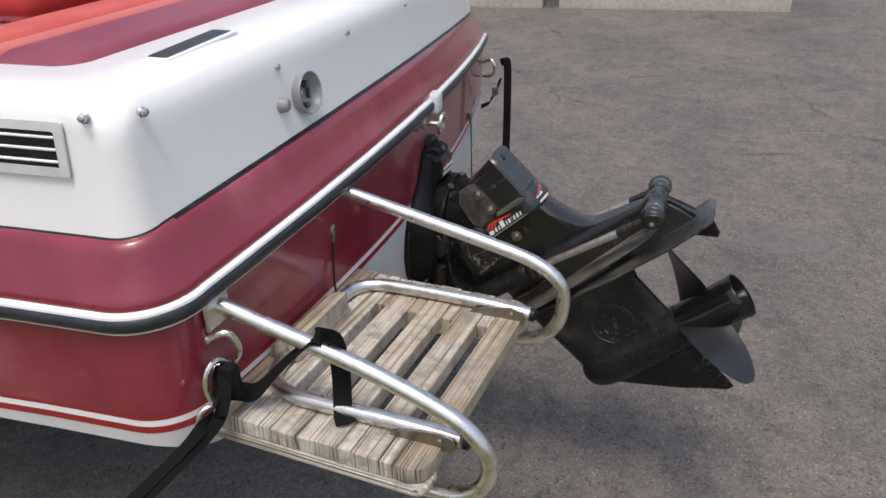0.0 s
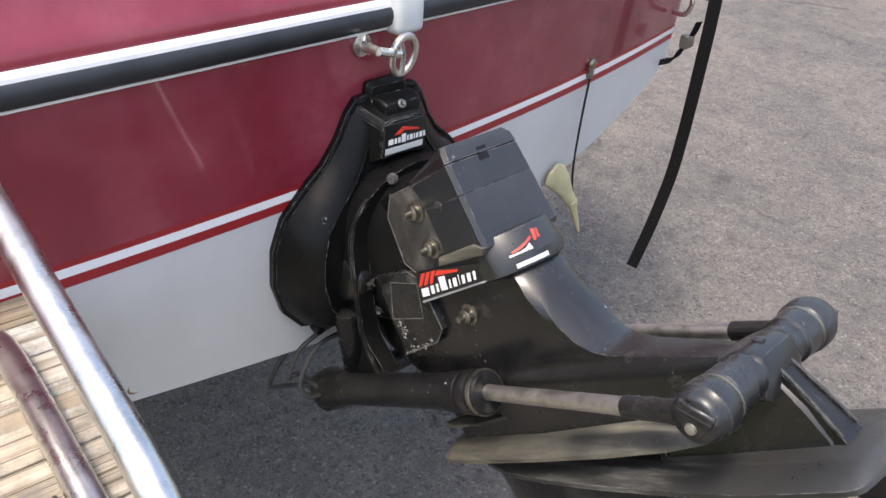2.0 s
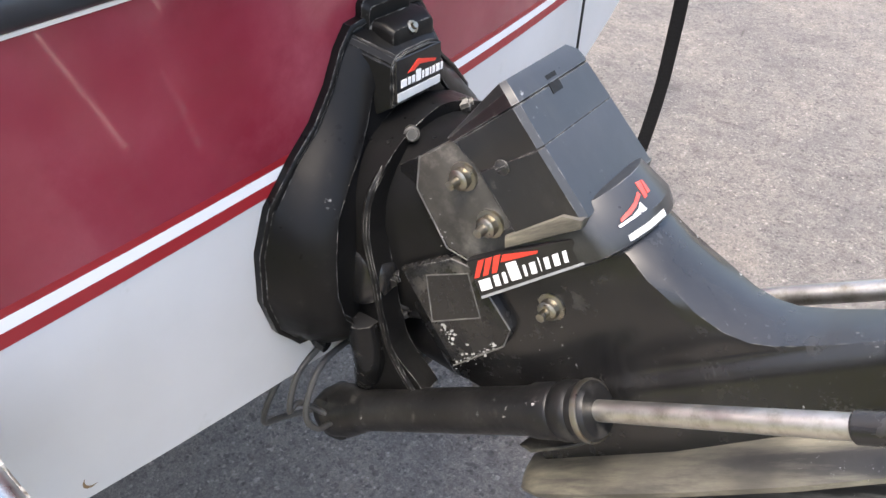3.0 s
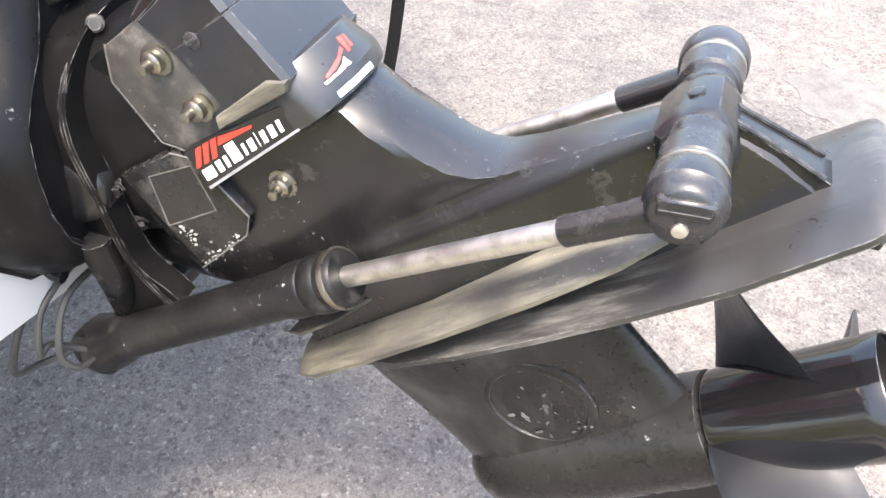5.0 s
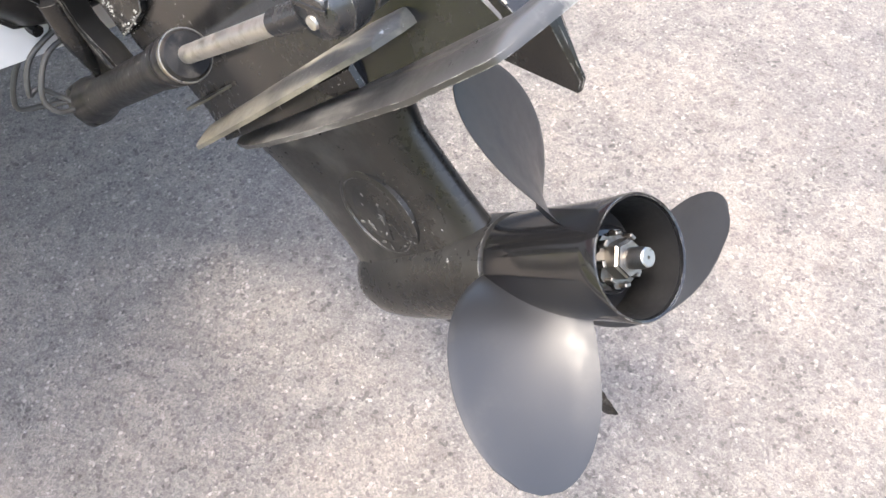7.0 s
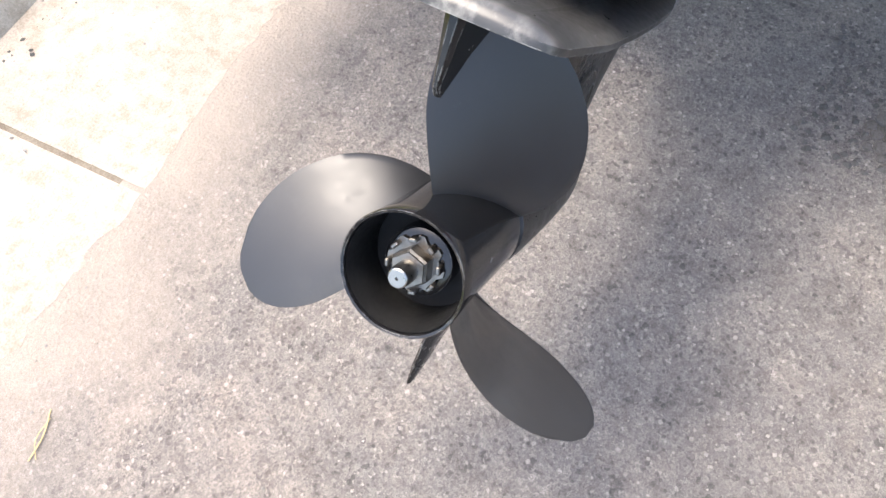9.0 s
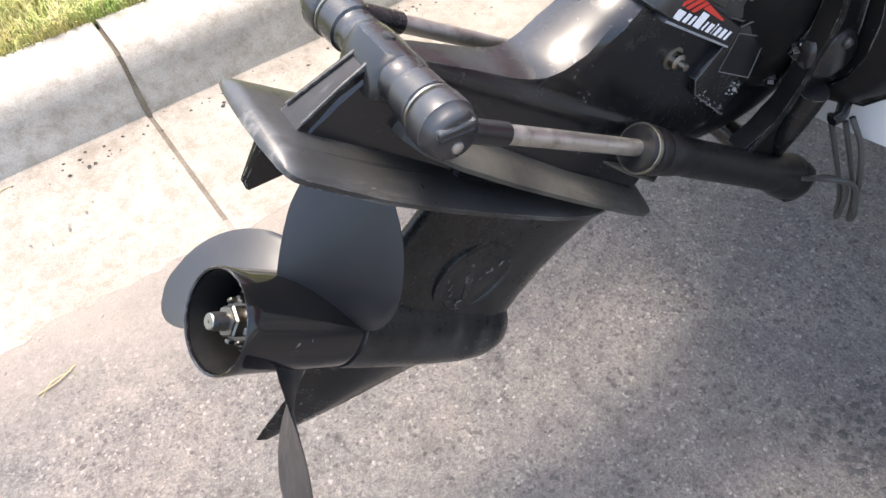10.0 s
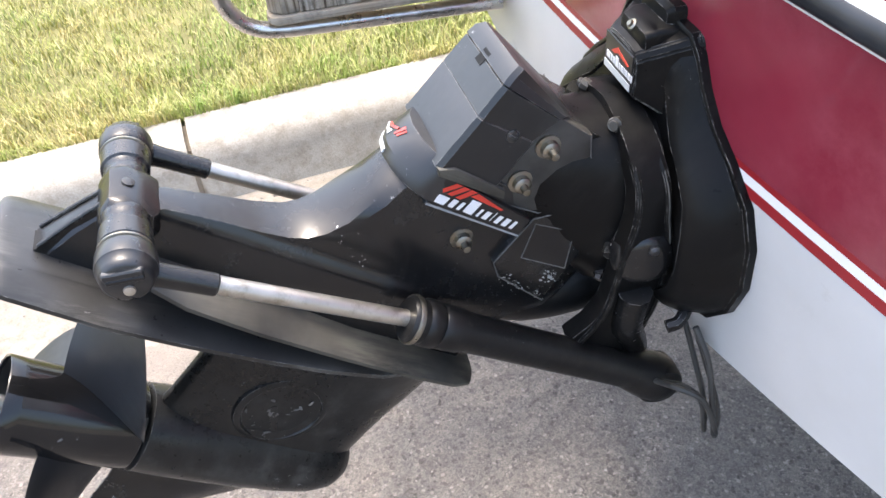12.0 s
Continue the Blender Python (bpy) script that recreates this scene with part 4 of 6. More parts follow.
# yellowed speed pickup: a small bracket on the transom and a spade that hangs below the hull
bm = bmesh.new()
rs = []
for y, d, z, w, th in ((0.445, 0.004, 0.683, 0.030, 0.006), (0.452, 0.006, 0.670, 0.054, 0.013), (0.466, 0.009, 0.652, 0.050, 0.016), (0.486, 0.013, 0.630, 0.034, 0.016), (0.500, 0.018, 0.608, 0.028, 0.013), (0.511, 0.020, 0.592, 0.022, 0.012)):
    c = deck_at(y, d, z)
    rs.append([c + Vector((th * 0.5 * math.sin(a), w * 0.5 * math.cos(a), w * 0.22 * math.cos(a))) for a in [2 * math.pi * k / 16 for k in range(16)]])
loft(bm, rs)
for v in bm.verts:
    v.co += Vector((noise.noise(v.co * 60.0), noise.noise(v.co * 60.0 + Vector((5, 0, 0))), noise.noise(v.co * 60.0 + Vector((0, 5, 0))))) * 0.003
pickup = part("speed_pickup", bm, M_FOAM, boat, "yellowed plastic speed pickup", 60)
bm = bmesh.new()
rs = []
for y, d, z, w, th in ((0.511, 0.020, 0.597, 0.026, 0.016), (0.514, 0.022, 0.586, 0.025, 0.015), (0.516, 0.024, 0.580, 0.017, 0.010), (0.522, 0.030, 0.555, 0.014, 0.009), (0.530, 0.036, 0.528, 0.008, 0.007), (0.532, 0.037, 0.524, 0.003, 0.003)):
    c = deck_at(y, d, z)
    rs.append([c + Vector((th * 0.5 * math.sin(a), w * 0.5 * math.cos(a), w * 0.15 * math.cos(a))) for a in [2 * math.pi * k / 12 for k in range(12)]])
loft(bm, rs)
part("blade", bm, M_FOAM, pickup, "", 50)


def snap_cable(y, z, drop, sag):
    bm = bmesh.new()
    lathe(bm, deck_at(y, 0.0, z), (1, 0, 0), [(0, 0.010), (0.008, 0.010), (0.012, 0.006)], 12)
    box(bm, deck_at(y, 0.006, z - 0.016), (0.010, 0.012, 0.02), None, 0.002)
    f = part("cable_clip", bm, M_ZINC, boat, "grey metal cable clip")
    bm = bmesh.new()
    tube(bm, smooth_path([deck_at(y, 0.008, z - 0.01), deck_at(y - sag * 0.9, 0.012, z - drop * 0.42), deck_at(y - sag, 0.014, z - drop * 0.75), deck_at(y - sag * 0.7, 0.022, z - drop)], 6), 0.0022, 6)
    part("cable", bm, M_RUBBER, f, "thin black cable")


snap_cable(0.523, 0.866, 0.272, 0.018)
snap_cable(-0.544, 0.962, 0.16, 0.02)


def d_ring(y, z):
    e = deck_at(y, 0.004 - 0.03 * max(0, abs(y) - 0.85) / 0.1, z)
    bm = bmesh.new()
    lathe(bm, e, (1, 0, 0), [(-0.01, 0.016), (0.004, 0.016), (0.006, 0.007), (0.02, 0.007)], 16)
    s = -1 if y > 0 else 1
    tube(bm, smooth_path([e + Vector((0.018, 0, 0)), e + Vector((0.045, 0.012 * s, 0.008)), e + Vector((0.058, 0.016 * s, -0.02)), e + Vector((0.045, 0.012 * s, -0.045)), e + Vector((0.014, 0, -0.05))], 6), 0.0055, 10)
    part("stern_eye", bm, M_STEEL, boat, "stainless U-shaped stern eye")


d_ring(-0.905, 0.945)
d_ring(0.87, 0.945)

# ---------------------------------------------------------------- swim platform with its tubes
plat = thing("swim_platform", PLAT, "weathered slatted teak swim platform with stainless tubes", "swim platform")
ROWS_A = [(0.0, 0.0488), (0.0505, 0.0995), (0.120, 0.164), (0.188, 0.232), (0.2565, 0.300), (0.324, 0.370)]
HB0, HB1 = 0.226, 0.254
for i, (a0, a1) in enumerate(ROWS_A):
    last = i == len(ROWS_A) - 1
    o = rounded(a0, -HB0, a1, HB1, 0.028, 5, (0, 1, 1, 0)) if last else [(a0, -HB0), (a1, -HB0), (a1, HB1), (a0, HB1)]
    bm = bmesh.new()
    prism(bm, o, -0.030 + 0.001 * (i % 2), 0.0 - 0.0012 * ((i * 7) % 3), flat, 0.002, 1)
    part("slat", bm, M_TEAK, plat)
for i in range(1, len(ROWS_A) - 1):
    for s, (b0, b1) in enumerate(((-HB0 + 0.001, -0.138 - 0.006 * (i % 3)), (0.144 + 0.003 * ((i + 1) % 3), HB1 - 0.001))):
        bm = bmesh.new()
        prism(bm, [(ROWS_A[i][1] + 0.0012, b0), (ROWS_A[i + 1][0] - 0.0012, b0), (ROWS_A[i + 1][0] - 0.0012, b1), (ROWS_A[i][1] + 0.0012, b1)], -0.030, -0.0015 - 0.001 * ((i + s) % 3), flat, 0.0015, 1)
        part("spacer_block", bm, M_TEAK, plat)
for b0, b1 in ((-HB0 - 0.006, -HB0 + 0.05), (HB1 - 0.05, HB1 + 0.004)):
    bm = bmesh.new()
    prism(bm, rounded(0.0, b0, 0.373, b1, 0.02, 4, (0, 1, 1, 0)), -0.045, -0.0305, flat, 0.004, 2)
    part("bearer", bm, M_TEAKLONG, plat)
bm = bmesh.new()
prism(bm, [(0.020, 0.022), (0.050, 0.040), (0.070, 0.040), (0.072, 0.002), (0.018, 0.002)], -0.075, 0.10, lambda a, z, b: (a, b, z), 0.003, 2)
part("clamp_block", bm, M_TEAK, plat, "bleached teak clamp block")

TR = 0.0125
for v in (-0.487, -0.878):
    bm = bmesh.new()
    if v > -0.6:
        prof = ((0.080, 1.022), (0.104, 1.017), (0.299, 0.973), (0.390, 0.952), (0.447, 0.936), (0.487, 0.914), (0.507, 0.884), (0.508, 0.842), (0.497, 0.808), (0.474, 0.783), (0.439, 0.771), (0.36, 0.764), (0.22, 0.755), (0.08, 0.748))
    else:
        prof = ((0.080, 0.996), (0.100, 0.991), (0.289, 0.943), (0.360, 0.920), (0.407, 0.902), (0.455, 0.878), (0.485, 0.849), (0.498, 0.813), (0.488, 0.775), (0.461, 0.750), (0.42, 0.742), (0.36, 0.751), (0.25, 0.764), (0.08, 0.775))
    tube(bm, smooth_path([(x, v, z) for x, z in prof], 6), TR, 14)
    part("support_tube", moved(bm, B2P), M_STEEL, plat, "bent stainless support tube")
    bm = bmesh.new()
    box(bm, (0.080, v - 0.008, prof[0][1] - 0.006), (0.006, 0.056, 0.046), None, 0.003)
    part("mounting_plate", moved(bm, B2P), M_STEEL, plat)
bm = bmesh.new()
zt = 0.845
path = [(0.458, -0.510, zt - 0.006), (0.35, -0.508, zt), (0.20, -0.506, zt), (0.15, -0.512, zt), (0.122, -0.535, zt), (0.112, -0.58, zt), (0.112, -0.70, zt), (0.116, -0.80, zt), (0.130, -0.838, zt), (0.165, -0.860, zt), (0.22, -0.866, zt), (0.35, -0.868, zt), (0.452, -0.866, zt - 0.004)]
tube(bm, smooth_path(path, 6), TR, 14)
loop = part("ladder_tube", moved(bm, B2P), M_STEEL, plat, "stainless folded ladder tube")
for v, s in ((-0.510, -1), (-0.866, -1)):
    bm = bmesh.new()
    lathe(bm, (0.456, v, zt - 0.006), (1, 0, -0.05), [(0, 0.0128), (0.008, 0.0128), (0.010, 0.008)], 14)
    part("end_plug", moved(bm, B2P), M_RUBBER, loop, "black plastic end plug")
    bm = bmesh.new()
    o = [(0.345, 0.0), (0.352, 0.010), (0.380, 0.020), (0.425, 0.026), (0.445, 0.020), (0.450, 0.006), (0.445, -0.006), (0.40, -0.002)]
    prism(bm, o, 0, 0.003, lambda x, z, h: (x, v + s * (0.014 + h), 0.830 + z), 0.0008, 1)
    lathe(bm, (0.425, v + s * 0.016, 0.843), (0, s, 0), [(0, 0.006), (0.004, 0.006), (0.006, 0.003)], 10)
    part("hinge_plate", moved(bm, B2P), M_ZINC, plat, "teardrop-shaped metal hinge plate")

# ---------------------------------------------------------------- tie-down straps
bm = bmesh.new()
P = [(0.105, -0.925, 0.925), (0.100, -0.935, 0.90), (0.105, -0.955, 0.875), (0.085, -0.985, 0.835), (0.02, -1.015, 0.76), (-0.08, -1.06, 0.66), (-0.22, -1.10, 0.55), (-0.45, -1.13, 0.36)]
ribbon(bm, [BOAT @ Vector(q) for q in smooth_path(P, 6)], 0.019, 0.002, (0.3, 0.5, 0.8))
P = [(0.112, -0.93, 0.93), (0.118, -0.945, 0.89), (0.110, -0.965, 0.85), (0.07, -1.0, 0.80), (-0.02, -1.04, 0.70), (-0.15, -1.09, 0.58), (-0.45, -1.14, 0.33)]
ribbon(bm, [BOAT @ Vector(q) for q in smooth_path(P, 6)], 0.019, 0.002, (0.3, 0.5, 0.8))
strap = part("tie_down_strap", bm, M_STRAP)
tagged(strap, "black webbing tie-down strap hooked to the stern eye", "strap", "tie-down straps")
bm = bmesh.new()
ringp = [BOAT @ (Vector((0.104, -0.936, 0.905)) + Vector((0.006 * math.cos(a), 0.022 * math.cos(a), 0.034 * math.sin(a)))) for a in ang]
tube(bm, ringp, 0.0042, 8, False)
ringp = [BOAT @ (Vector((0.098, -0.962, 0.852)) + Vector((0.010 * math.cos(a), 0.012 * math.cos(a), 0.022 * math.sin(a)))) for a in ang]
tube(bm, ringp, 0.0042, 8, False)
part("hook_ring", bm, M_STEEL, strap, "stainless ring")
bm = bmesh.new()
box(bm, BOAT @ Vector((0.116, -0.925, 0.90)), (0.028, 0.022, 0.06), None, 0.006)
part("strap_knot", bm, M_STRAP, strap)
bm = bmesh.new()
P = [(0.112, -0.925, 0.885), (0.112, -0.90, 0.862), (0.135, -0.892, 0.864), (0.182, -0.886, 0.918), (0.228, -0.886, 0.964), (0.246, -0.879, 0.977), (0.258, -0.867, 0.968), (0.262, -0.861, 0.935), (0.264, -0.862, 0.90), (0.266, -0.868, 0.866), (0.272, -0.880, 0.8435), (0.282, -0.892, 0.841)]
ribbon(bm, [BOAT @ Vector(q) for q in smooth_path(P, 6)], 0.029, 0.002, [Vector((-0.1, 0.65, 0.45)).lerp(Vector((1.0, 0.15, 0.0)), min(1.0, max(0.0, k / 66 * 1.9 - 0.35))) for k in range(67)])
tagged(part("loose_strap_end", bm, M_STRAP), "black webbing strap end looped over the platform tube", "strap", "tie-down straps")
bm = bmesh.new()
P = [(-0.02, 0.855, 0.945), (0.0, 0.86, 0.95), (0.004, 0.862, 0.90), (0.003, 0.866, 0.75), (0.001, 0.868, 0.64), (0.0, 0.860, 0.54), (-0.004, 0.832, 0.42), (-0.012, 0.805, 0.318)]
P2 = [(-0.02, 0.86, 0.89), (-0.03, 0.864, 0.862), (-0.048, 0.864, 0.825), (-0.062, 0.862, 0.80), (-0.09, 0.858, 0.785)]
ribbon(bm, [BOAT @ Vector(q) for q in smooth_path(P, 6)], 0.026, 0.002, (0.93, 0.36, 0.0))
ribbon(bm, [BOAT @ Vector(q) for q in smooth_path(P2, 6)], 0.016, 0.002, (0.4, 0.6, 0.6))
s2 = part("tie_down_strap", bm, M_STRAP)
tagged(s2, "black webbing strap hanging loose from the stern eye", "strap", "tie-down straps")
bm = bmesh.new()
box(bm, BOAT @ Vector((-0.040, 0.864, 0.845)), (0.02, 0.03, 0.03), None, 0.005)
part("cam_buckle", bm, M_ZINC, s2, "grey metal cam buckle")

# ---------------------------------------------------------------- stern drive
drive = thing("stern_drive", DRIVE, "scuffed black stern drive, trimmed up, with a three-bladed propeller", "stern drive")


def section(u1, u0, ha, hf, w, n=14, front=0.03, aft=0.02):
    """A closed section at height w from its aft end u1 to its front end u0; half widths ha aft, hf in front."""
    pts = []
    for k in range(n + 1):
        s = 0.5 - 0.5 * math.cos(math.pi * k / n)
        u = u1 + (u0 - u1) * s
        h = ha + (hf - ha) * min(1.0, s * 1.6)
        da, df = abs(u1 - u), abs(u - u0)
        h *= math.sqrt(max(0.0, 1 - max(0.0, 1 - da / aft) ** 2)) * math.sqrt(max(0.0, 1 - max(0.0, 1 - df / front) ** 2))
        pts.append((u, h))
    return [(u, h, w) for u, h in pts] + [(u, -h, w) for u, h in reversed(pts[1:-1])]


# lower gearcase: strut, torpedo and skeg
bm = bmesh.new()
loft(bm, [section(u1, u0, ha, hf, w, 16, 0.09, 0.10) for w, u1, u0, ha, hf in (
    (-0.02, -0.160, -0.440, 0.036, 0.042), (0.03, -0.166, -0.449, 0.031, 0.037), (0.07, -0.171, -0.455, 0.026, 0.031), (0.12, -0.175, -0.461, 0.026, 0.031),
    (0.165, -0.178, -0.468, 0.028, 0.034), (0.195, -0.17, -0.469, 0.034, 0.040), (0.225, -0.15, -0.470, 0.044, 0.048))])
case = part("lower_gearcase", moved(bm, LOWER), M_GEARCASE, drive, "scuffed black lower gearcase", 50)
bm = bmesh.new()
prof = [(-0.460, 0.002), (-0.457, 0.018), (-0.448, 0.032), (-0.432, 0.044), (-0.405, 0.052), (-0.36, 0.056), (-0.28, 0.0565), (-0.20, 0.055), (-0.163, 0.053), (-0.160, 0.046)]
lathe(bm, (0, 0, 0), (1, 0, 0), prof, 32)
part("torpedo", moved(bm, LOWER), M_GEARCASE, case, "worn black gear housing", 50)
bm = bmesh.new()
rs = []
for w, u0, u1, h in ((-0.03, -0.43, -0.165, 0.016), (-0.06, -0.40, -0.165, 0.010), (-0.10, -0.345, -0.168, 0.007), (-0.15, -0.275, -0.165, 0.0055), (-0.185, -0.215, -0.163, 0.004), (-0.205, -0.185, -0.163, 0.002)):
    rs.append([(u1, 0, w), (u1 + (u0 - u1) * 0.15, h, w), (u1 + (u0 - u1) * 0.6, h * 1.3, w), (u1 + (u0 - u1) * 0.9, h * 0.7, w), (u0, 0, w),
               (u1 + (u0 - u1) * 0.9, -h * 0.7, w), (u1 + (u0 - u1) * 0.6, -h * 1.3, w), (u1 + (u0 - u1) * 0.15, -h, w)])
loft(bm, rs)
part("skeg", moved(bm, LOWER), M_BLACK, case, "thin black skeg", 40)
for s in (-1, 1):
    bm = bmesh.new()
    lathe(bm, (-0.298, s * 0.024, 0.100), (0, s, 0), [(0, 0.060), (0.0068, 0.058), (0.0088, 0.053), (0.0088, 0.050), (0.0060, 0.048), (0.0058, 0.040), (0.0075, 0.034), (0.0078, 0.001)], 32)
    f = part("water_inlet_ring", moved(bm, LOWER), M_GEARCASE, case)
    bm = bmesh.new()
    m = Matrix.Translation((-0.294, s * 0.0312, 0.088)) @ Matrix.Rotation(radians(28), 4, "Y")
    prism(bm, rounded(-0.0045, -0.024, 0.0045, 0.024, 0.0042, 5), -0.001, 0.001, lambda a, b, q: m @ Vector((a, q, b)))
    part("inlet_slot", moved(bm, LOWER), M_DECALBLACK, f, "dark water inlet slot")

# anti-ventilation plate and the splash plate above it


def plate_mesh(half, lift, thick, crownh):
    """A thin plate from its half outline; lift(u, v): its underside's height."""
    bm = bmesh.new()
    outl = half + [(u, -v) for u, v in reversed(half) if v > 0]
    lo = [(u, v, lift(u, v)) for u, v in outl]
    hi = [(u, v, z + thick) for u, v, z in lo]
    top = [[(u * (1 - 0.03 * f) - 0.006 * f, v * (1 - 0.45 * f), lift(u, v * (1 - f)) + thick + crownh * (1 - (1 - f) ** 2)) for u, v in outl] for f in (0.12, 0.3, 0.6, 1.0)]
    loft(bm, [lo, hi] + top)
    return bm


av = [(0.046, 0.0), (0.0445, 0.030), (0.0415, 0.054), (0.0385, 0.0645), (0.034, 0.0695), (0.026, 0.0720), (-0.06, 0.081), (-0.14, 0.086), (-0.22, 0.088), (-0.30, 0.087), (-0.37, 0.080), (-0.43, 0.062), (-0.475, 0.03), (-0.485, 0.0)]
plate = part("anti_ventilation_plate", plate_mesh(av, lambda u, v: 0.2015 + 0.09 * max(0.0, u + 0.045), 0.005, 0.009), M_STREAKED, drive, "dusty worn black horizontal plate", 40)
sp = [(-0.075, 0.0), (-0.078, 0.040), (-0.092, 0.062), (-0.125, 0.078), (-0.20, 0.088), (-0.30, 0.094), (-0.40, 0.096), (-0.455, 0.094), (-0.482, 0.084), (-0.492, 0.066), (-0.488, 0.045), (-0.46, 0.03), (-0.45, 0.0)]
bm = plate_mesh(sp, lambda u, v: 0.2435 + 0.062 * min(0.0, u + 0.12) - 0.0012 * (abs(v) / 0.09) ** 2, 0.0045, 0.010)
splash = part("splash_plate", bm, M_DUSTY, drive, "dust-worn tan and black upper plate", 25)
for s in (-1, 1):
    bm = bmesh.new()
    o = [(-0.36, 0.050), (-0.40, 0.072), (-0.448, 0.080), (-0.47, 0.070), (-0.462, 0.052), (-0.43, 0.042)]
    prism(bm, [(u, v * s) for u, v in o], 0.262, 0.2655, flat, 0.001, 1)
    part("splash_fin", bm, M_DUSTY, splash, "small thin fin")
    bm = bmesh.new()
    prism(bm, [(-0.46, 0.224), (-0.16, 0.238), (-0.16, 0.204), (-0.44, 0.204)], 0.030, 0.050, lambda u, w, v: (u, s * v * (1.0 - 0.25 * (u + 0.47)), w), 0.004, 1)
    part("plate_web", bm, M_BLACK, splash, "black web between the plates")
# trim tab
bm = bmesh.new()
o = [(-0.055, 0.205), (0.030, 0.2115), (0.026, 0.158), (0.018, 0.150), (-0.02, 0.175)]
rs = []
for s, sc in ((-0.008, 0.9), (-0.003, 1.0), (0.003, 1.0), (0.008, 0.9)):
    rs.append([(u * sc + (0 if w > 0.2 else 0.0), s * (1.0 if w > 0.19 else 0.35), w) for u, w in o])
loft(bm, rs)
part("trim_tab", bm, M_BLACK, plate, "black trim tab fin")

# driveshaft housing
bm = bmesh.new()
loft(bm, [section(u1, u0, ha, hf, w, 22, 0.025, a) for w, u1, u0, ha, hf, a in (
    (0.212, 0.010, -0.480, 0.016, 0.060, 0.010), (0.230, 0.002, -0.484, 0.015, 0.056, 0.010), (0.256, -0.010, -0.488, 0.016, 0.054, 0.010), (0.284, -0.028, -0.494, 0.014, 0.054, 0.010),
    (0.296, -0.040, -0.500, 0.015, 0.055, 0.008), (0.302, -0.052, -0.502, 0.0155, 0.055, 0.008), (0.309, -0.075, -0.504, 0.0165, 0.055, 0.008), (0.3135, -0.120, -0.507, 0.0195, 0.055, 0.008), (0.3175, -0.165, -0.512, 0.0245, 0.055, 0.008),
    (0.3225, -0.195, -0.522, 0.029, 0.055, 0.008), (0.330, -0.212, -0.530, 0.033, 0.055, 0.008), (0.343, -0.226, -0.545, 0.036, 0.056, 0.008), (0.365, -0.240, -0.548, 0.039, 0.056, 0.008),
    (0.40, -0.256, -0.55, 0.042, 0.056, 0.014), (0.424, -0.264, -0.55, 0.041, 0.056, 0.016), (0.44, -0.278, -0.55, 0.040, 0.056, 0.02), (0.50, -0.32, -0.53, 0.042, 0.054, 0.02), (0.56, -0.34, -0.47, 0.042, 0.052, 0.02))])
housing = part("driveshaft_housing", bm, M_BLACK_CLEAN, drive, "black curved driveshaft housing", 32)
# ram pin boss across the aft ridge: a saddle block, two necked sleeves and a cap at each end
BX, BZ = -0.052, 0.293
bm = bmesh.new()
loft(bm, [[(BX + dx * f, v, BZ + dz * g) for dx, dz in ((0.018, -0.026), (0.024, -0.004), (0.020, 0.015), (0.008, 0.0215), (-0.010, 0.021), (-0.026, 0.016), (-0.034, -0.004), (-0.030, -0.026))] for v, f, g in ((-0.032, 0.78, 0.84), (-0.027, 0.95, 0.97), (-0.020, 1.0, 1.0), (0.020, 1.0, 1.0), (0.027, 0.95, 0.97), (0.032, 0.78, 0.84))])
bmesh.ops.bevel(bm, geom=[e for e in bm.edges if e.calc_face_angle(0.0) > 0.3], offset=0.002, segments=2, affect="EDGES")
boss = part("ram_pin_boss", bm, M_BLACK_CLEAN, drive, "black saddle block for the ram pin", 40)
for s in (-1, 1):
    bm = bmesh.new()
    lathe(bm, (BX, s * 0.026, BZ), (0, s, 0), [(0, 0.0205), (0.004, 0.0215), (0.010, 0.0205), (0.017, 0.0195), (0.021, 0.0205), (0.023, 0.0232), (0.045, 0.0238), (0.0462, 0.0225), (0.050, 0.0222)], 32)
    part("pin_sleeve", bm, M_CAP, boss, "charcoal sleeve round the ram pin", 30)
    bm = bmesh.new()
    lathe(bm, (BX, s * 0.0735, BZ), (0, s, 0), [(0, 0.0225), (0.001, 0.0243), (0.0026, 0.0243), (0.0036, 0.0225)], 28)
    part("retaining_ring", bm, M_ZINC, boss, "thin worn metal ring")
    bm = bmesh.new()
    lathe(bm, (BX - 0.001, s * 0.0765, BZ - 0.001), (0, s, 0), [(0, 0.0225), (0.0015, 0.0248), (0.005, 0.0262), (0.018, 0.0266), (0.0215, 0.0262), (0.0225, 0.0250), (0.0300, 0.0232), (0.0345, 0.0215), (0.0365, 0.0190), (0.0372, 0.001)], 32)
    box(bm, (BX + 0.0055, s * 0.1128, BZ + 0.0075), (0.034, 0.007, 0.008), Matrix.Rotation(radians(33), 4, "Y"), 0.0015, 1)
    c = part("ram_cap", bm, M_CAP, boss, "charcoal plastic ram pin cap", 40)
    bm = bmesh.new()
    box(bm, (BX + 0.0015, s * 0.1138, BZ + 0.0022), (0.032, 0.003, 0.0045), Matrix.Rotation(radians(33), 4, "Y"), 0.0008, 1)
    part("cap_slot", bm, M_DECALBLACK, c, "dark slot")
    bm = bmesh.new()
    lathe(bm, (BX - 0.0055, s * 0.1132, BZ - 0.0075), (0, s, 0), [(0, 0.0055), (0.0022, 0.005), (0.003, 0.002)], 12)
    part("pin_end", bm, M_ROD, c, "pale pin end")
bm = bmesh.new()
lathe(bm, (-0.047, 0, 0.313), (0.1, 0, 1), [(0, 0.006), (0.003, 0.006), (0.004, 0.003)], 12)
part("grease_plug", bm, M_CAP, drive)
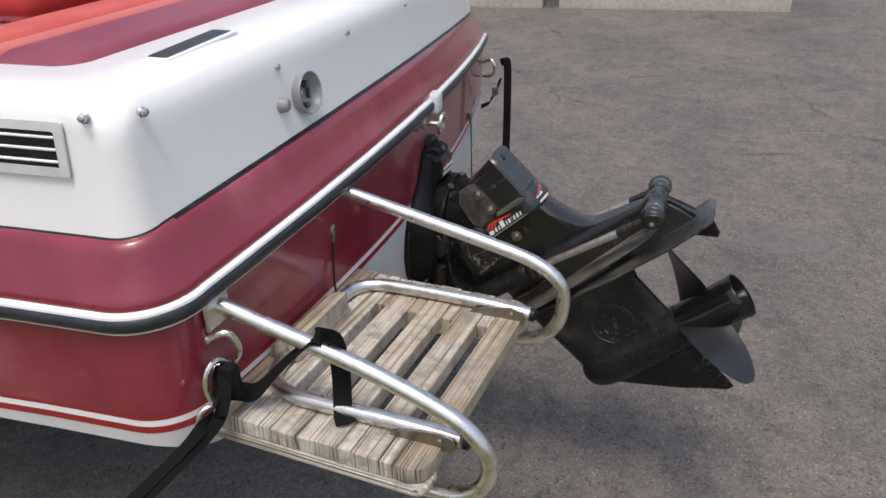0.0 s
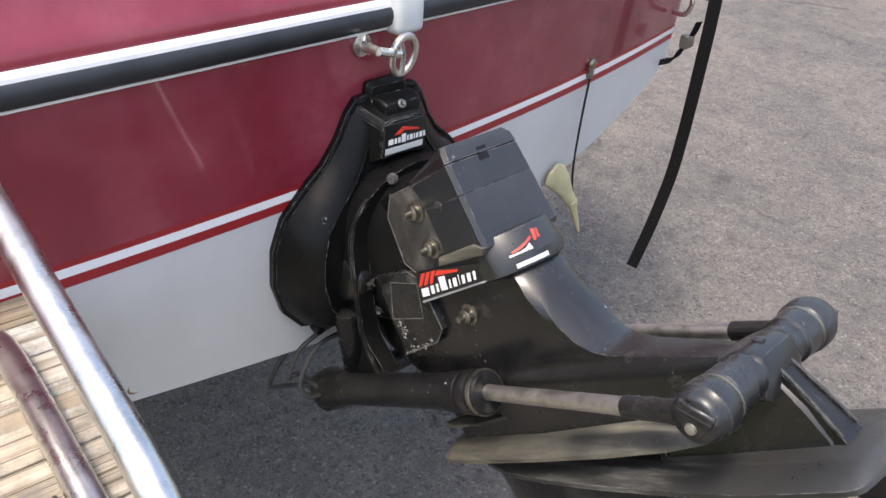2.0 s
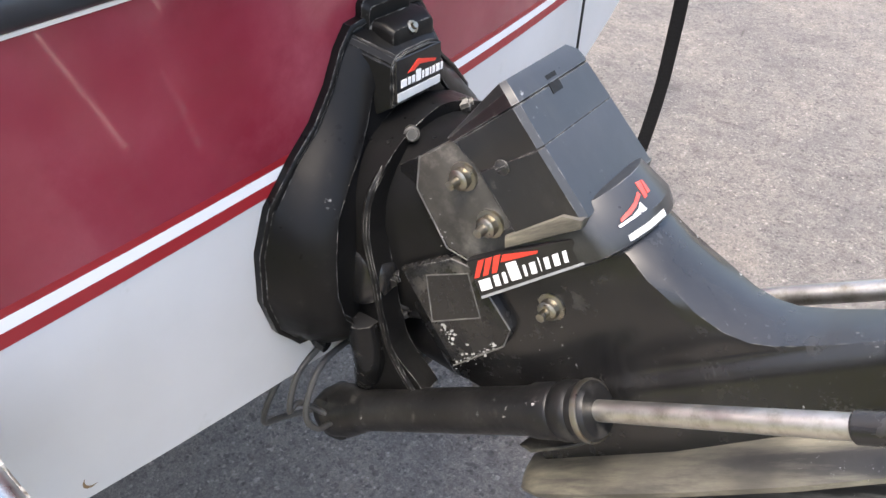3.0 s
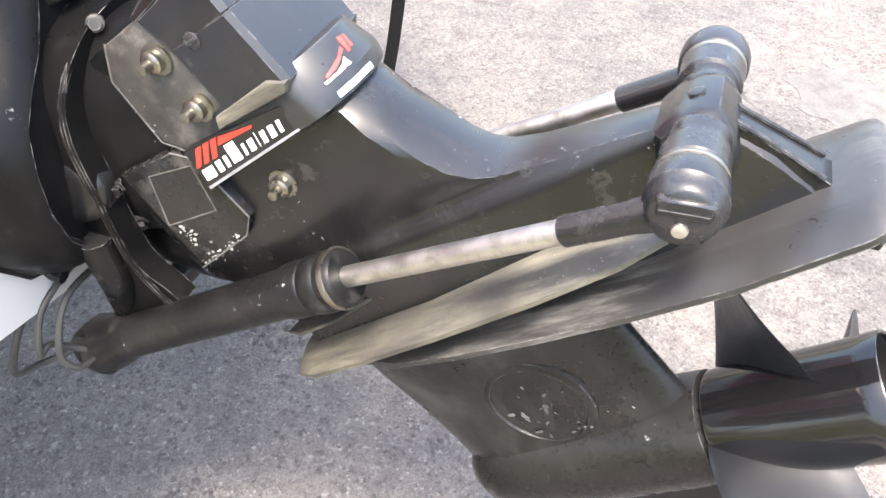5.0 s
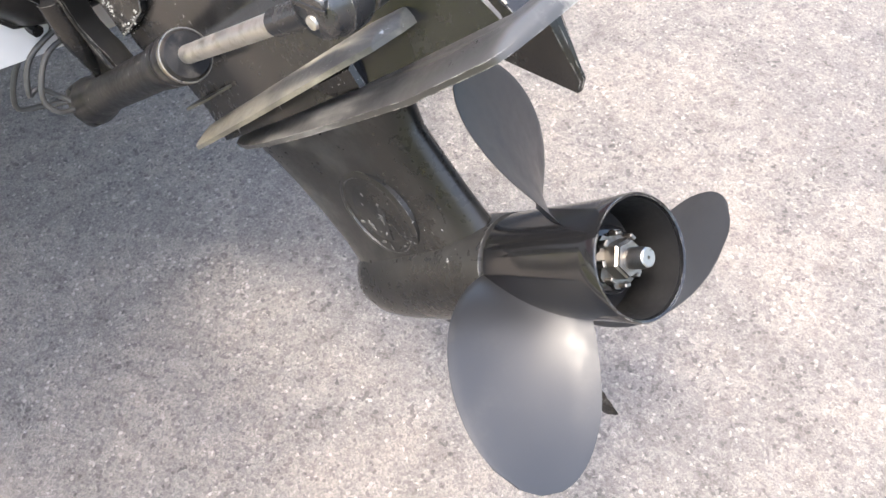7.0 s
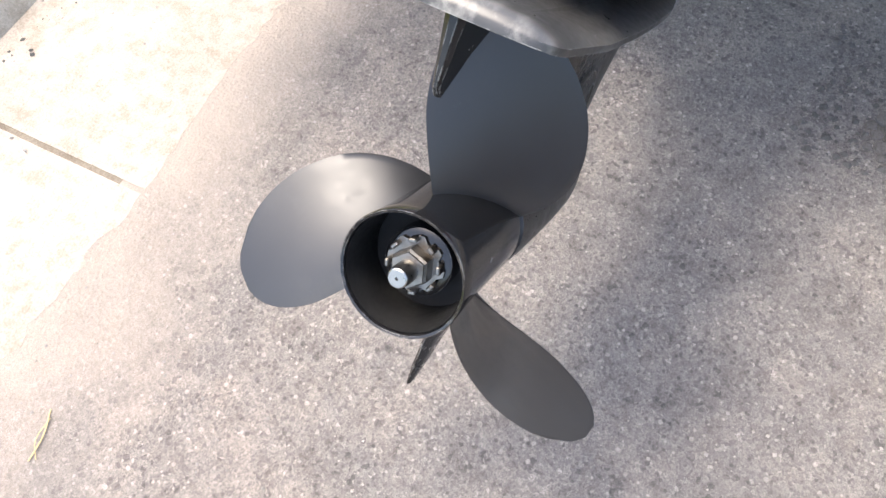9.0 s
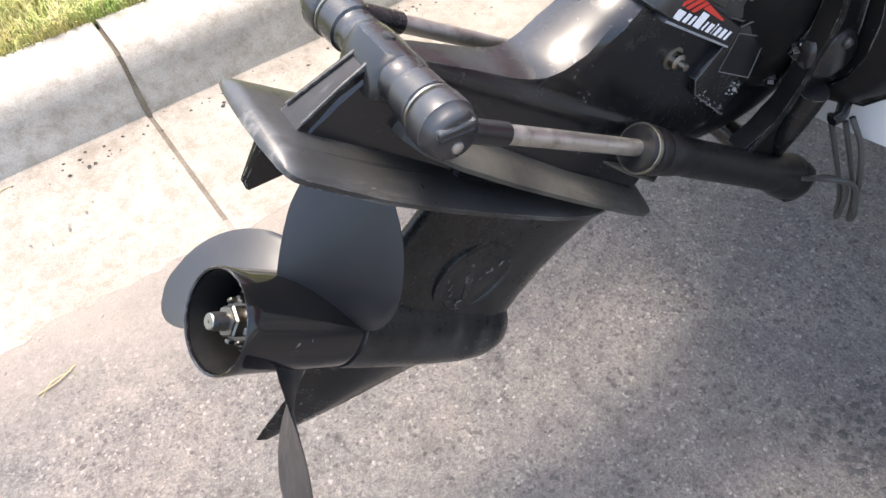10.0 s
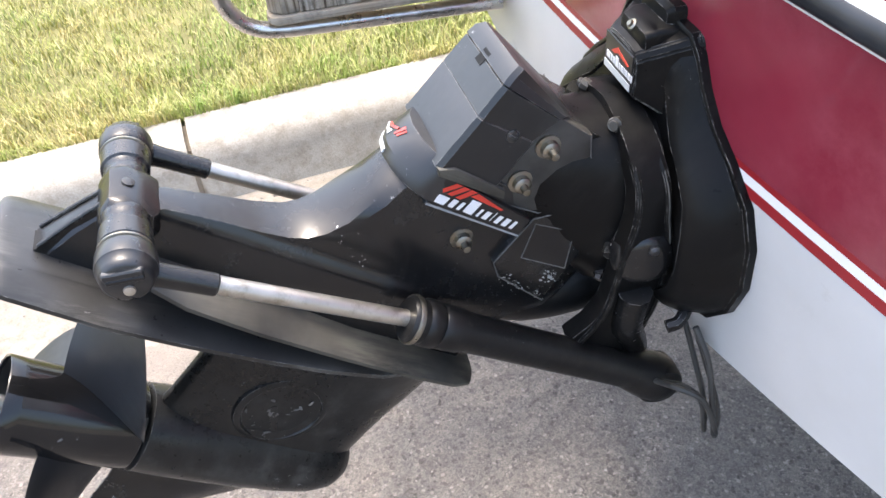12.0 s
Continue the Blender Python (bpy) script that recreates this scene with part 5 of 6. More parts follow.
# rib from the boss down to the tail
bm = bmesh.new()
loft(bm, [[(u1, -h, w), (u1, h, w), (u0, h + 0.002, w), (u0, -h - 0.002, w)] for w, u0, u1, h in ((0.210, -0.115, 0.016, 0.022), (0.217, -0.112, 0.012, 0.0165), (0.225, -0.108, 0.007, 0.0145), (0.262, -0.095, -0.014, 0.0135), (0.298, -0.080, -0.036, 0.0125), (0.306, -0.076, -0.042, 0.010))])
bmesh.ops.bevel(bm, geom=[e for e in bm.edges if e.calc_face_angle(0.0) > 0.5], offset=0.003, segments=2, affect="EDGES")
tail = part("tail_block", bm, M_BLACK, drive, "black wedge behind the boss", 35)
for s in (-1, 1):
    bm = bmesh.new()
    tube(bm, [(-0.038, s * 0.0095, 0.303), (-0.014, s * 0.0115, 0.264), (0.006, s * 0.0145, 0.2285)], 0.0022, 8)
    part("tail_rim", bm, M_BLACK_CLEAN, tail, "worn raised rim")

# upper gear housing: collar and top cover


def cover_ring(w, ur, uf, hr, hf, ch, drop=0.0):
    """A section of the cover; its top falls by drop towards the front."""
    return [(ur, -hr, w), (ur, hr, w), (ur - ch, hf, w), (uf + 0.012, hf, w - drop), (uf, hf - 0.012, w - drop), (uf, -hf + 0.012, w - drop), (uf + 0.012, -hf, w - drop), (ur - ch, -hf, w)]


def collar_ring(w, ur, g):
    pts = [(ur, 0.0), (ur - 0.003, 0.022), (ur - 0.011, 0.040), (ur - 0.023, 0.0525 + g), (ur - 0.033, 0.0575 + g), (-0.405, 0.0575 + g)]
    return [(u, -v, w) for u, v in reversed(pts[1:])] + [(u, v, w) for u, v in pts]


bm = bmesh.new()
loft(bm, [collar_ring(0.428, -0.266, 0.000), collar_ring(0.431, -0.259, 0.002), collar_ring(0.445, -0.257, 0.002), collar_ring(0.474, -0.270, -0.001), collar_ring(0.476, -0.279, -0.003)])
bmesh.ops.bevel(bm, geom=[e for e in bm.edges if e.calc_face_angle(0.0) > 0.35], offset=0.0016, segments=2, affect="EDGES")
collar = part("cover_collar", bm, M_GREYCAP, drive, "weathered charcoal collar with faded decals", 30)
bm = bmesh.new()
loft(bm, [cover_ring(0.466, -0.283, -0.366, 0.0555, 0.0600, 0.005), cover_ring(0.528, -0.2915, -0.372, 0.0545, 0.0585, 0.005), cover_ring(0.5290, -0.2922, -0.372, 0.0538, 0.0578, 0.005), cover_ring(0.5300, -0.2917, -0.372, 0.0543, 0.0583, 0.005), cover_ring(0.5650, -0.2966, -0.384, 0.0525, 0.0565, 0.005, 0.006), cover_ring(0.5658, -0.2978, -0.384, 0.0513, 0.0553, 0.005, 0.006), cover_ring(0.5670, -0.2962, -0.385, 0.0528, 0.0568, 0.005, 0.007), cover_ring(0.578, -0.2985, -0.390, 0.0510, 0.0550, 0.005, 0.014), cover_ring(0.586, -0.304, -0.388, 0.0460, 0.0490, 0.005, 0.020)])
bmesh.ops.bevel(bm, geom=[e for e in bm.edges if e.calc_face_angle(0.0) > 0.35], offset=0.0044, segments=3, affect="EDGES")
cover = part("top_cover", bm, M_GREYCAP, drive, "weathered charcoal top cover", 30)
# the slot's shaded depth, painted as a nearly flush black patch
bm = bmesh.new()
prism(bm, [(-0.011, 0.558), (0.004, 0.558), (0.0065, 0.5735), (-0.0085, 0.5735)], -0.304, -0.2953, lambda v, w, u: (u - (w - 0.56) * 0.15, v, w))
part("latch_slot", bm, M_RECESSBLACK, cover, "dark latch slot")
# both sides of the upper housing, which widen forward and tuck in again at the bell


def flank(u, v):
    """The side's distance from the middle at u, for a level that stands at v near the collar."""
    return v + 0.12 * (-0.35 - max(u, -0.50)) - 0.30 * max(0.0, -0.50 - u)


for s in (-1, 1):
    bm = bmesh.new()
    prism(bm, [(-0.434, 0.536), (-0.416, 0.560), (-0.366, 0.562), (-0.350, 0.490), (-0.349, 0.466), (-0.385, 0.455), (-0.420, 0.460), (-0.434, 0.476)], 0.034, 0.0535, lambda u, w, v: (u, s * flank(u, v), w), 0.003, 2)
    part("bolt_flange", bm, M_FLANGE, housing, "black bolting flange", 40)
    bm = bmesh.new()
    prism(bm, [(-0.386, 0.373), (-0.351, 0.378), (-0.350, 0.406), (-0.386, 0.418), (-0.418, 0.400)], 0.030, 0.0455, lambda u, w, v: (u, s * flank(u, v), w), 0.003, 2)
    part("bolt_ear", bm, M_FLANGE, housing, "black bolting ear", 40)
    bm = bmesh.new()
    prism(bm, [(-0.497, 0.362), (-0.428, 0.371), (-0.412, 0.385), (-0.418, 0.452), (-0.434, 0.466), (-0.497, 0.472)], 0.030, 0.0555, lambda u, w, v: (u, s * flank(u, v), w), 0.004, 2)
    part("side_panel", bm, M_CHIPPED, housing, "chipped black bell side panel", 40)
    bm = bmesh.new()
    prism(bm, [(-0.430, 0.462), (-0.436, 0.548), (-0.466, 0.560), (-0.497, 0.545), (-0.497, 0.462)], 0.026, 0.0385, lambda u, w, v: (u, s * flank(u, v), w), 0.005, 2)
    part("bell_shoulder", bm, M_CHIPPED, housing, "scuffed black bell shoulder", 40)
    bm = bmesh.new()
    prism(bm, [(-0.372, 0.461), (-0.290, 0.460), (-0.284, 0.467), (-0.300, 0.475), (-0.366, 0.471)], 0.045, 0.0636, lambda u, w, v: (u, s * v, w), 0.003, 2)
    part("dusty_ledge", bm, M_DUSTY, housing, "dust-coloured ledge under the cover", 40)
    bm = bmesh.new()
    prism(bm, [(-0.492, 0.412), (-0.436, 0.404), (-0.424, 0.448), (-0.470, 0.458)], 0.0550, 0.0561, lambda u, w, v: (u, s * flank(u, v), w))
    part("faded_label", bm, M_BLACK_CLEAN, housing, "dark label panel")
    for o, v in (([(-0.428, 0.371), (-0.412, 0.385), (-0.418, 0.452), (-0.434, 0.466)], 0.0557), ([(-0.492, 0.412), (-0.436, 0.404), (-0.424, 0.448), (-0.470, 0.458), (-0.492, 0.412)], 0.0562), ([(-0.412, 0.561), (-0.432, 0.536), (-0.434, 0.476), (-0.420, 0.460), (-0.385, 0.455)], 0.0536), ([(-0.497, 0.362), (-0.428, 0.371)], 0.0557)):
        bm = bmesh.new()
        tube(bm, [(u, s * flank(u, v), w) for u, w in o], 0.0008, 5)
        part("worn_edge", bm, M_EDGE, housing)
    for u, w, v in ((-0.380, 0.530, 0.0525), (-0.378, 0.484, 0.0525), (-0.366, 0.395, 0.0465)):
        bm = bmesh.new()
        lathe(bm, (u, s * flank(u, v - 0.001), w), (0, s, 0), [(0, 0.0135), (0.0035, 0.0135), (0.004, 0.0105), (0.0042, 0.0095), (0.011, 0.0095), (0.0125, 0.0075), (0.013, 0.0045), (0.022, 0.0042), (0.0225, 0.002)], 12)
        part("stud_nut", bm, M_ZINC, housing, "weathered stud with washer and nut", 30)
    bm = bmesh.new()
    lathe(bm, (-0.336, s * 0.0575, 0.526), (0, s, 0), [(0, 0.007), (0.002, 0.007), (0.003, 0.005)], 14)
    box(bm, (-0.336, s * 0.0607, 0.526), (0.010, 0.002, 0.002))
    part("oil_plug", bm, M_CAP, housing)
    # name badge: plain shapes in the badge's colours, reading aft on the port side and forward on the other
    bp = (lambda u, w, v: (u, -flank(u, v), w)) if s < 0 else (lambda u, w, v: (-0.712 - u, flank(-0.712 - u, v), w))
    bm = bmesh.new()
    prism(bm, [(-0.416, 0.424), (-0.303, 0.430), (-0.303, 0.454), (-0.412, 0.462)], 0.0500, 0.0645, bp, 0.001, 1)
    badge = part("name_badge", bm, M_DECALBLACK, housing, "black name badge")
    bm = bmesh.new()
    prism(bm, [(-0.415, 0.4245), (-0.304, 0.4305), (-0.304, 0.4325), (-0.4145, 0.4270)], 0.0646, 0.0650, bp)
    part("badge_line", bm, M_DULL, badge)
    bm = bmesh.new()
    u = -0.411
    for k, (wd, hh) in enumerate(((0.017, 0.010), (0.010, 0.010), (0.008, 0.010), (0.015, 0.0165), (0.007, 0.010), (0.010, 0.010), (0.005, 0.012), (0.009, 0.010), (0.010, 0.010), (0.008, 0.010))):
        w0 = 0.4315 + (u + 0.411) * 0.05
        prism(bm, [(u, w0), (u + wd - 0.0045, w0), (u + wd - 0.0022, w0 + hh), (u + 0.0022, w0 + hh)], 0.0646, 0.0652, bp)
        u += wd
    part("lettering", bm, M_DECALWHITE, badge)
    bm = bmesh.new()
    for k in range(3):
        prism(bm, [(-0.412 + 0.010 * k, 0.4445), (-0.406 + 0.010 * k, 0.4445), (-0.392 + 0.009 * k, 0.459), (-0.399 + 0.009 * k, 0.459)], 0.0646, 0.0649, bp)
    prism(bm, [(-0.378, 0.452), (-0.340, 0.4505), (-0.338, 0.4525), (-0.372, 0.458)], 0.0646, 0.0649, bp)
    part("badge_flash", bm, M_DECALRED, badge)
# flaked paint, bare alloy showing through, along the lower edges of the bell panels
chip_rng = random.Random(11)


def paint_flakes(name, host, count, u0, w0, u1, w1, spread, v, s, size):
    """Thin bright flakes scattered along a line on one side face."""
    bm = bmesh.new()
    for k in range(count):
        f = chip_rng.random()
        cu = u0 + (u1 - u0) * f + chip_rng.gauss(0, spread)
        cw = w0 + (w1 - w0) * f + chip_rng.gauss(0, spread)
        r = size * (0.3 + chip_rng.random() ** 2)
        a0 = chip_rng.random() * 6.28
        o = [(cu + r * (0.5 + 0.7 * chip_rng.random()) * math.cos(a0 + 6.283 * q / 6) * 1.4, cw + r * (0.5 + 0.7 * chip_rng.random()) * math.sin(a0 + 6.283 * q / 6)) for q in range(6)]
        prism(bm, o, v, v + 0.0004, lambda u, w, h: (u, s * flank(u, h), w))
    tagged(part(name, bm, M_FLAKE, host, "", 0), "flaked bare patches", kind="stuff")


for s in (-1, 1):
    paint_flakes("paint_flakes", housing, 40, -0.494, 0.364, -0.430, 0.374, 0.0034, 0.0556, s, 0.0012)
    paint_flakes("paint_flakes", housing, 26, -0.487, 0.392, -0.478, 0.400, 0.0042, 0.0556, s, 0.0015)
    paint_flakes("paint_flakes", housing, 10, -0.432, 0.470, -0.425, 0.540, 0.006, 0.0536, s, 0.0009)
for s in (-1, 1):
    bm = bmesh.new()
    for k in range(26):
        a, r = chip_rng.random() * 6.28, 0.045 * chip_rng.random() ** 0.6
        cu, cw, q = -0.298 + r * math.cos(a), 0.092 + r * math.sin(a), 0.0022 * (0.3 + chip_rng.random() ** 2)
        sl = chip_rng.random() * 3.14
        o = [(cu + q * (0.4 + chip_rng.random()) * (2.2 * math.cos(t) * math.cos(sl) - math.sin(t) * math.sin(sl)), cw + q * (0.4 + chip_rng.random()) * (2.2 * math.cos(t) * math.sin(sl) + math.sin(t) * math.cos(sl))) for t in (0, 1.05, 2.1, 3.14, 4.2, 5.2)]
        prism(bm, o, 0.0322, 0.0326, lambda u, w, h: (u, s * h, w))
    tagged(part("paint_scuffs", moved(bm, LOWER), M_EDGE, case, "", 0), "pale scuffs round the water inlet", kind="stuff")
# decals on the collar's aft face
bm = bmesh.new()
outer = [(u + 0.0006, v) for u, v, w in collar_ring(0.436, -0.2572, 0.0030) if -0.05 < v < 0.01]
inner = [(u - 0.004, v) for u, v in reversed(outer)]
prism(bm, outer + inner, 0.4335, 0.4385, flat)
part("silver_line", bm, M_SILVER, collar)
bm = bmesh.new()


def fa(v, w, h):
    """A point on the collar's aft face, h proud of it."""
    v -= 0.010
    return (-0.2570 - (w - 0.445) * 0.45 - min(abs(v), 0.022) * 0.136 - max(0.0, abs(v) - 0.022) * 0.41 + h, v, w)


for q in ([(-0.030, 0.4505), (-0.020, 0.4515), (-0.020, 0.4545), (-0.029, 0.4525)], [(-0.020, 0.4515), (-0.012, 0.4540), (-0.011, 0.4570), (-0.020, 0.4545)], [(-0.012, 0.4540), (0.000, 0.4585), (0.000, 0.4615), (-0.011, 0.4570)], [(0.001, 0.4545), (0.0045, 0.4545), (0.011, 0.4665), (0.0055, 0.4675)], [(0.007, 0.4560), (0.0105, 0.4560), (0.015, 0.4655), (0.0125, 0.4665)]):
    prism(bm, q, 0.0003, 0.0010, fa)
part("red_flash", bm, M_DECALFADED, collar)
bm = bmesh.new()
for q in ([(-0.034, 0.4475), (-0.020, 0.4475), (-0.020, 0.4495), (-0.034, 0.4495)], [(-0.020, 0.4475), (-0.006, 0.4475), (-0.006, 0.4545), (-0.012, 0.4515), (-0.020, 0.4495)]):
    prism(bm, q, 0.0003, 0.0008, fa)
part("silver_patch", bm, M_SILVER, collar, "faded silver decal")

# propeller
bm = bmesh.new()
lathe(bm, (0, 0, 0), (1, 0, 0), [(-0.157, 0.046), (-0.157, 0.0515), (-0.150, 0.0525), (-0.10, 0.0525), (-0.05, 0.0528), (-0.025, 0.0535), (-0.007, 0.0545), (-0.0055, 0.0535), (-0.0065, 0.0515), (-0.025, 0.0500), (-0.06, 0.0485), (-0.062, 0.02), (-0.062, 0.001)], 40)
hub = part("propeller", moved(bm, LOWER), M_PROP, drive, "glossy black three-bladed propeller", 40)


def blade(theta0):
    bm = bmesh.new()
    nr, ns = 24, 18
    grids = {}
    for sgn in (1, -1):
        for i in range(nr + 1):
            f = i / nr
            r = 0.049 + (0.205 - 0.049) * f
            chord = 0.150 * math.sqrt(max(0.0, 1 - max(0.0, (f - 0.42) / 0.585) ** 2.3)) * (0.74 + 0.26 * math.sin(min(1.0, f * 1.8) * math.pi / 2))
            beta = math.atan(0.46 / (2 * math.pi * r))
            mid = radians(22.0 - 23.0 * f)
            thick = 0.0085 * (1 - f) ** 1.5 + 0.0022
            for j in range(ns + 1):
                s = -0.5 + j / ns
                t = thick * math.sqrt(max(0.0, 1 - (2 * s) ** 2)) * 0.5 + 0.0005
                cup = 0.006 * (max(0.0, -s - 0.3) / 0.2) ** 2 * (1 - f)
                th = radians(theta0) + mid + s * chord * math.cos(beta) / r
                u = -0.112 + 0.26 * (r - 0.05) - s * chord * math.sin(beta) + cup + sgn * t
                grids[sgn, i, j] = bm.verts.new((u, r * math.sin(th), r * math.cos(th)))
    for sgn in (1, -1):
        for i in range(nr):
            for j in range(ns):
                bm.faces.new((grids[sgn, i, j], grids[sgn, i, j + 1], grids[sgn, i + 1, j + 1], grids[sgn, i + 1, j]))
    for i in range(nr):
        for j in (0, ns):
            bm.faces.new((grids[1, i, j], grids[1, i + 1, j], grids[-1, i + 1, j], grids[-1, i, j]))
    for j in range(ns):
        for i in (0, nr):
            bm.faces.new((grids[1, i, j], grids[1, i, j + 1], grids[-1, i, j + 1], grids[-1, i, j]))
    return part("blade", moved(bm, LOWER), M_BLADE, hub, "", 60)


# added liner: paints the shaded inside of the hub matt black
bm = bmesh.new()
lathe(bm, (0, 0, 0), (1, 0, 0), [(-0.0610, 0.0478), (-0.0600, 0.0474), (-0.0250, 0.0490), (-0.0100, 0.0502), (-0.0102, 0.0508), (-0.0600, 0.0480)], 40)
part("hub_shade_liner", moved(bm, LOWER), M_RECESSBLACK, hub, "added matt black liner for the shade inside the hub", 40)
for k in range(3):
    blade(120.0 * k)
bm = bmesh.new()
lathe(bm, (0, 0, 0), (1, 0, 0), [(-0.062, 0.030), (-0.040, 0.030), (-0.038, 0.026), (-0.038, 0.001)], 28)
part("inner_hub", moved(bm, LOWER), M_PROP, hub, "black inner hub")
bm = bmesh.new()
n = 32
rim = [(0.021 if (k // 2) % 2 else 0.0255) for k in range(n)]
for d0, d1 in ((-0.038, -0.034),):
    lo = [(d0, r * math.cos(2 * math.pi * k / n), r * math.sin(2 * math.pi * k / n)) for k, r in enumerate(rim)]
    hi = [(d1, r * math.cos(2 * math.pi * k / n), r * math.sin(2 * math.pi * k / n)) for k, r in enumerate(rim)]
    loft(bm, [lo, hi])
for k in range(8):
    a = 2 * math.pi * (k + 0.4) / 8
    box(bm, (-0.031, 0.0225 * math.cos(a), 0.0225 * math.sin(a)), (0.010, 0.004, 0.007), Matrix.Rotation(a, 4, "X"), 0.001, 1)
part("tab_washer", moved(bm, LOWER), M_NUT, hub, "bent steel tab washer", 30)
bm = bmesh.new()
lathe(bm, (0, 0, 0), (1, 0, 0), [(-0.034, 0.0175), (-0.022, 0.0175), (-0.020, 0.0155), (-0.018, 0.0155)], 6)
part("propeller_nut", moved(bm, LOWER), M_NUT, hub, "greasy steel nut", 20)
bm = bmesh.new()
lathe(bm, (0, 0, 0), (1, 0, 0), [(-0.03, 0.0095), (-0.006, 0.0095), (-0.004, 0.0088), (0.0, 0.0085), (0.001, 0.0075), (0.001, 0.0015), (-0.001, 0.001)], 20)
part("shaft_end", moved(bm, LOWER), M_SHAFT, hub, "bright shaft end", 30)

# trim rams
for s in (-1, 1):
    a, b, c = Vector((0.072, s * 0.100, 0.498)), Vector((0.376, s * 0.090, 0.712)), Vector((0.612, s * 0.092, 0.866))
    ax = (b - a).normalized()
    L = (b - a).length
    bm = bmesh.new()
    lathe(bm, a, ax, [(-0.030, 0.008), (-0.025, 0.020), (-0.012, 0.0295), (0.004, 0.0325), (0.020, 0.031), (0.045, 0.0255), (0.055, 0.0232), (L - 0.075, 0.0225), (L - 0.065, 0.0250), (L - 0.040, 0.0255), (L - 0.038, 0.024), (L - 0.034, 0.0265), (L - 0.022, 0.0268), (L - 0.018, 0.0245), (L - 0.014, 0.0255), (L - 0.004, 0.0255), (L, 0.0225), (L, 0.008)], 28)
    ram = part("trim_ram", moved(bm, B2D), M_RUBBER, drive, "dusty black hydraulic trim ram", 40)
    bm = bmesh.new()
    lathe(bm, a + Vector((0, s * 0.012, 0)), (0, s, 0), [(-0.03, 0.029), (0.0, 0.031), (0.008, 0.029), (0.013, 0.022), (0.0135, 0.001)], 24)
    box(bm, a + Vector((0, s * 0.024, 0)), (0.032, 0.003, 0.007), Matrix.Rotation(radians(-40), 4, "Y"), 0.001, 1)
    part("pivot_cap", moved(bm, B2D), M_RUBBER, ram, "black pivot cap", 40)
    bm = bmesh.new()
    lathe(bm, b, c - b, [(-0.01, 0.0092), (0.200, 0.0092)], 18)
    part("rod", moved(bm, B2D), M_ROD, ram, "worn bright steel rod")
    bm = bmesh.new()
    lathe(bm, b, c - b, [(0.200, 0.0094), (0.202, 0.0112), (0.25, 0.0112), (0.285, 0.015)], 18)
    part("rod_end", moved(bm, B2D), M_BLACK_CLEAN, ram, "black rod end")
    bm = bmesh.new()
    lathe(bm, b + ax * -0.010, ax, [(0, 0.0268), (0.003, 0.0275), (0.006, 0.0268)], 24)
    part("gland_ring", moved(bm, B2D), M_ZINC, ram, "worn bare metal gland ring")

# gimbal housing on the transom


def transom_x(y, z):
    return 0.054 - 0.094 * y - 0.082 * y * y + 0.05 * (z - 0.825)


GO = [(0.0, 0.610), (0.08, 0.612), (0.135, 0.632), (0.165, 0.670), (0.180, 0.72), (0.178, 0.775), (0.162, 0.818), (0.128, 0.852), (0.098, 0.876), (0.076, 0.905), (0.061, 0.935), (0.046, 0.952), (0.0, 0.957)]
GO = [(y * 0.965, z) for y, z in GO]
GO = GO + [(-y - 0.013, z) for y, z in reversed(GO[1:-1])]
bm = bmesh.new()


def gring(off, sc, zc=0.765):
    out = []
    for y, z in GO:
        zz = zc + (z - zc) * sc
        k = min(1.0, max(0.0, (zz - 0.74) / 0.17))
        f = 1.0 if off < 0.012 else 1.0 - 0.55 * k * k * (3 - 2 * k)
        out.append((transom_x(y, z) + off * f, -0.002 + (y + 0.002) * sc, zz))
    return out


loft(bm, [gring(-0.02, 1.0), gring(0.008, 1.0), gring(0.0095, 0.988), gring(0.0096, 0.975), gring(0.014, 0.960), gring(0.038, 0.915), gring(0.054, 0.855), gring(0.062, 0.80), gring(0.064, 0.76), gring(0.058, 0.74), gring(0.056, 0.60)])
gimbal = part("gimbal_housing", moved(bm, B2D), M_CASTING, drive, "scuffed black gimbal housing on the transom", 38)
bm = bmesh.new()


def headring(x, yb, yt, z0, z1, crown=0.0):
    c = -0.0085
    return [(x, c - yb, z0), (x, c + yb, z0), (x, c + yt, z1 - 0.007), (x, c + yt - 0.006, z1), (x, c + yt * 0.45, z1 + crown), (x, c - yt * 0.45, z1 + crown), (x, c - yt + 0.006, z1), (x, c - yt, z1 - 0.007)]


loft(bm, [headring(0.030, 0.074, 0.066, 0.835, 0.953), headring(0.056, 0.071, 0.063, 0.848, 0.951, 0.001), headring(0.104, 0.038, 0.0365, 0.878, 0.929, 0.003), headring(0.1085, 0.035, 0.034, 0.881, 0.926, 0.003)])
bmesh.ops.bevel(bm, geom=[e for e in bm.edges], offset=0.0018, segments=2, affect="EDGES")
head = part("steering_cover", moved(bm, B2D), M_CASTING, gimbal, "black steering cover", 25)
bm = bmesh.new()


def capring(x, y0, y1, z0, z1, r=0.006):
    return [(x, y, z) for y, z in rounded(y0, z0, y1, z1, r, 3)]


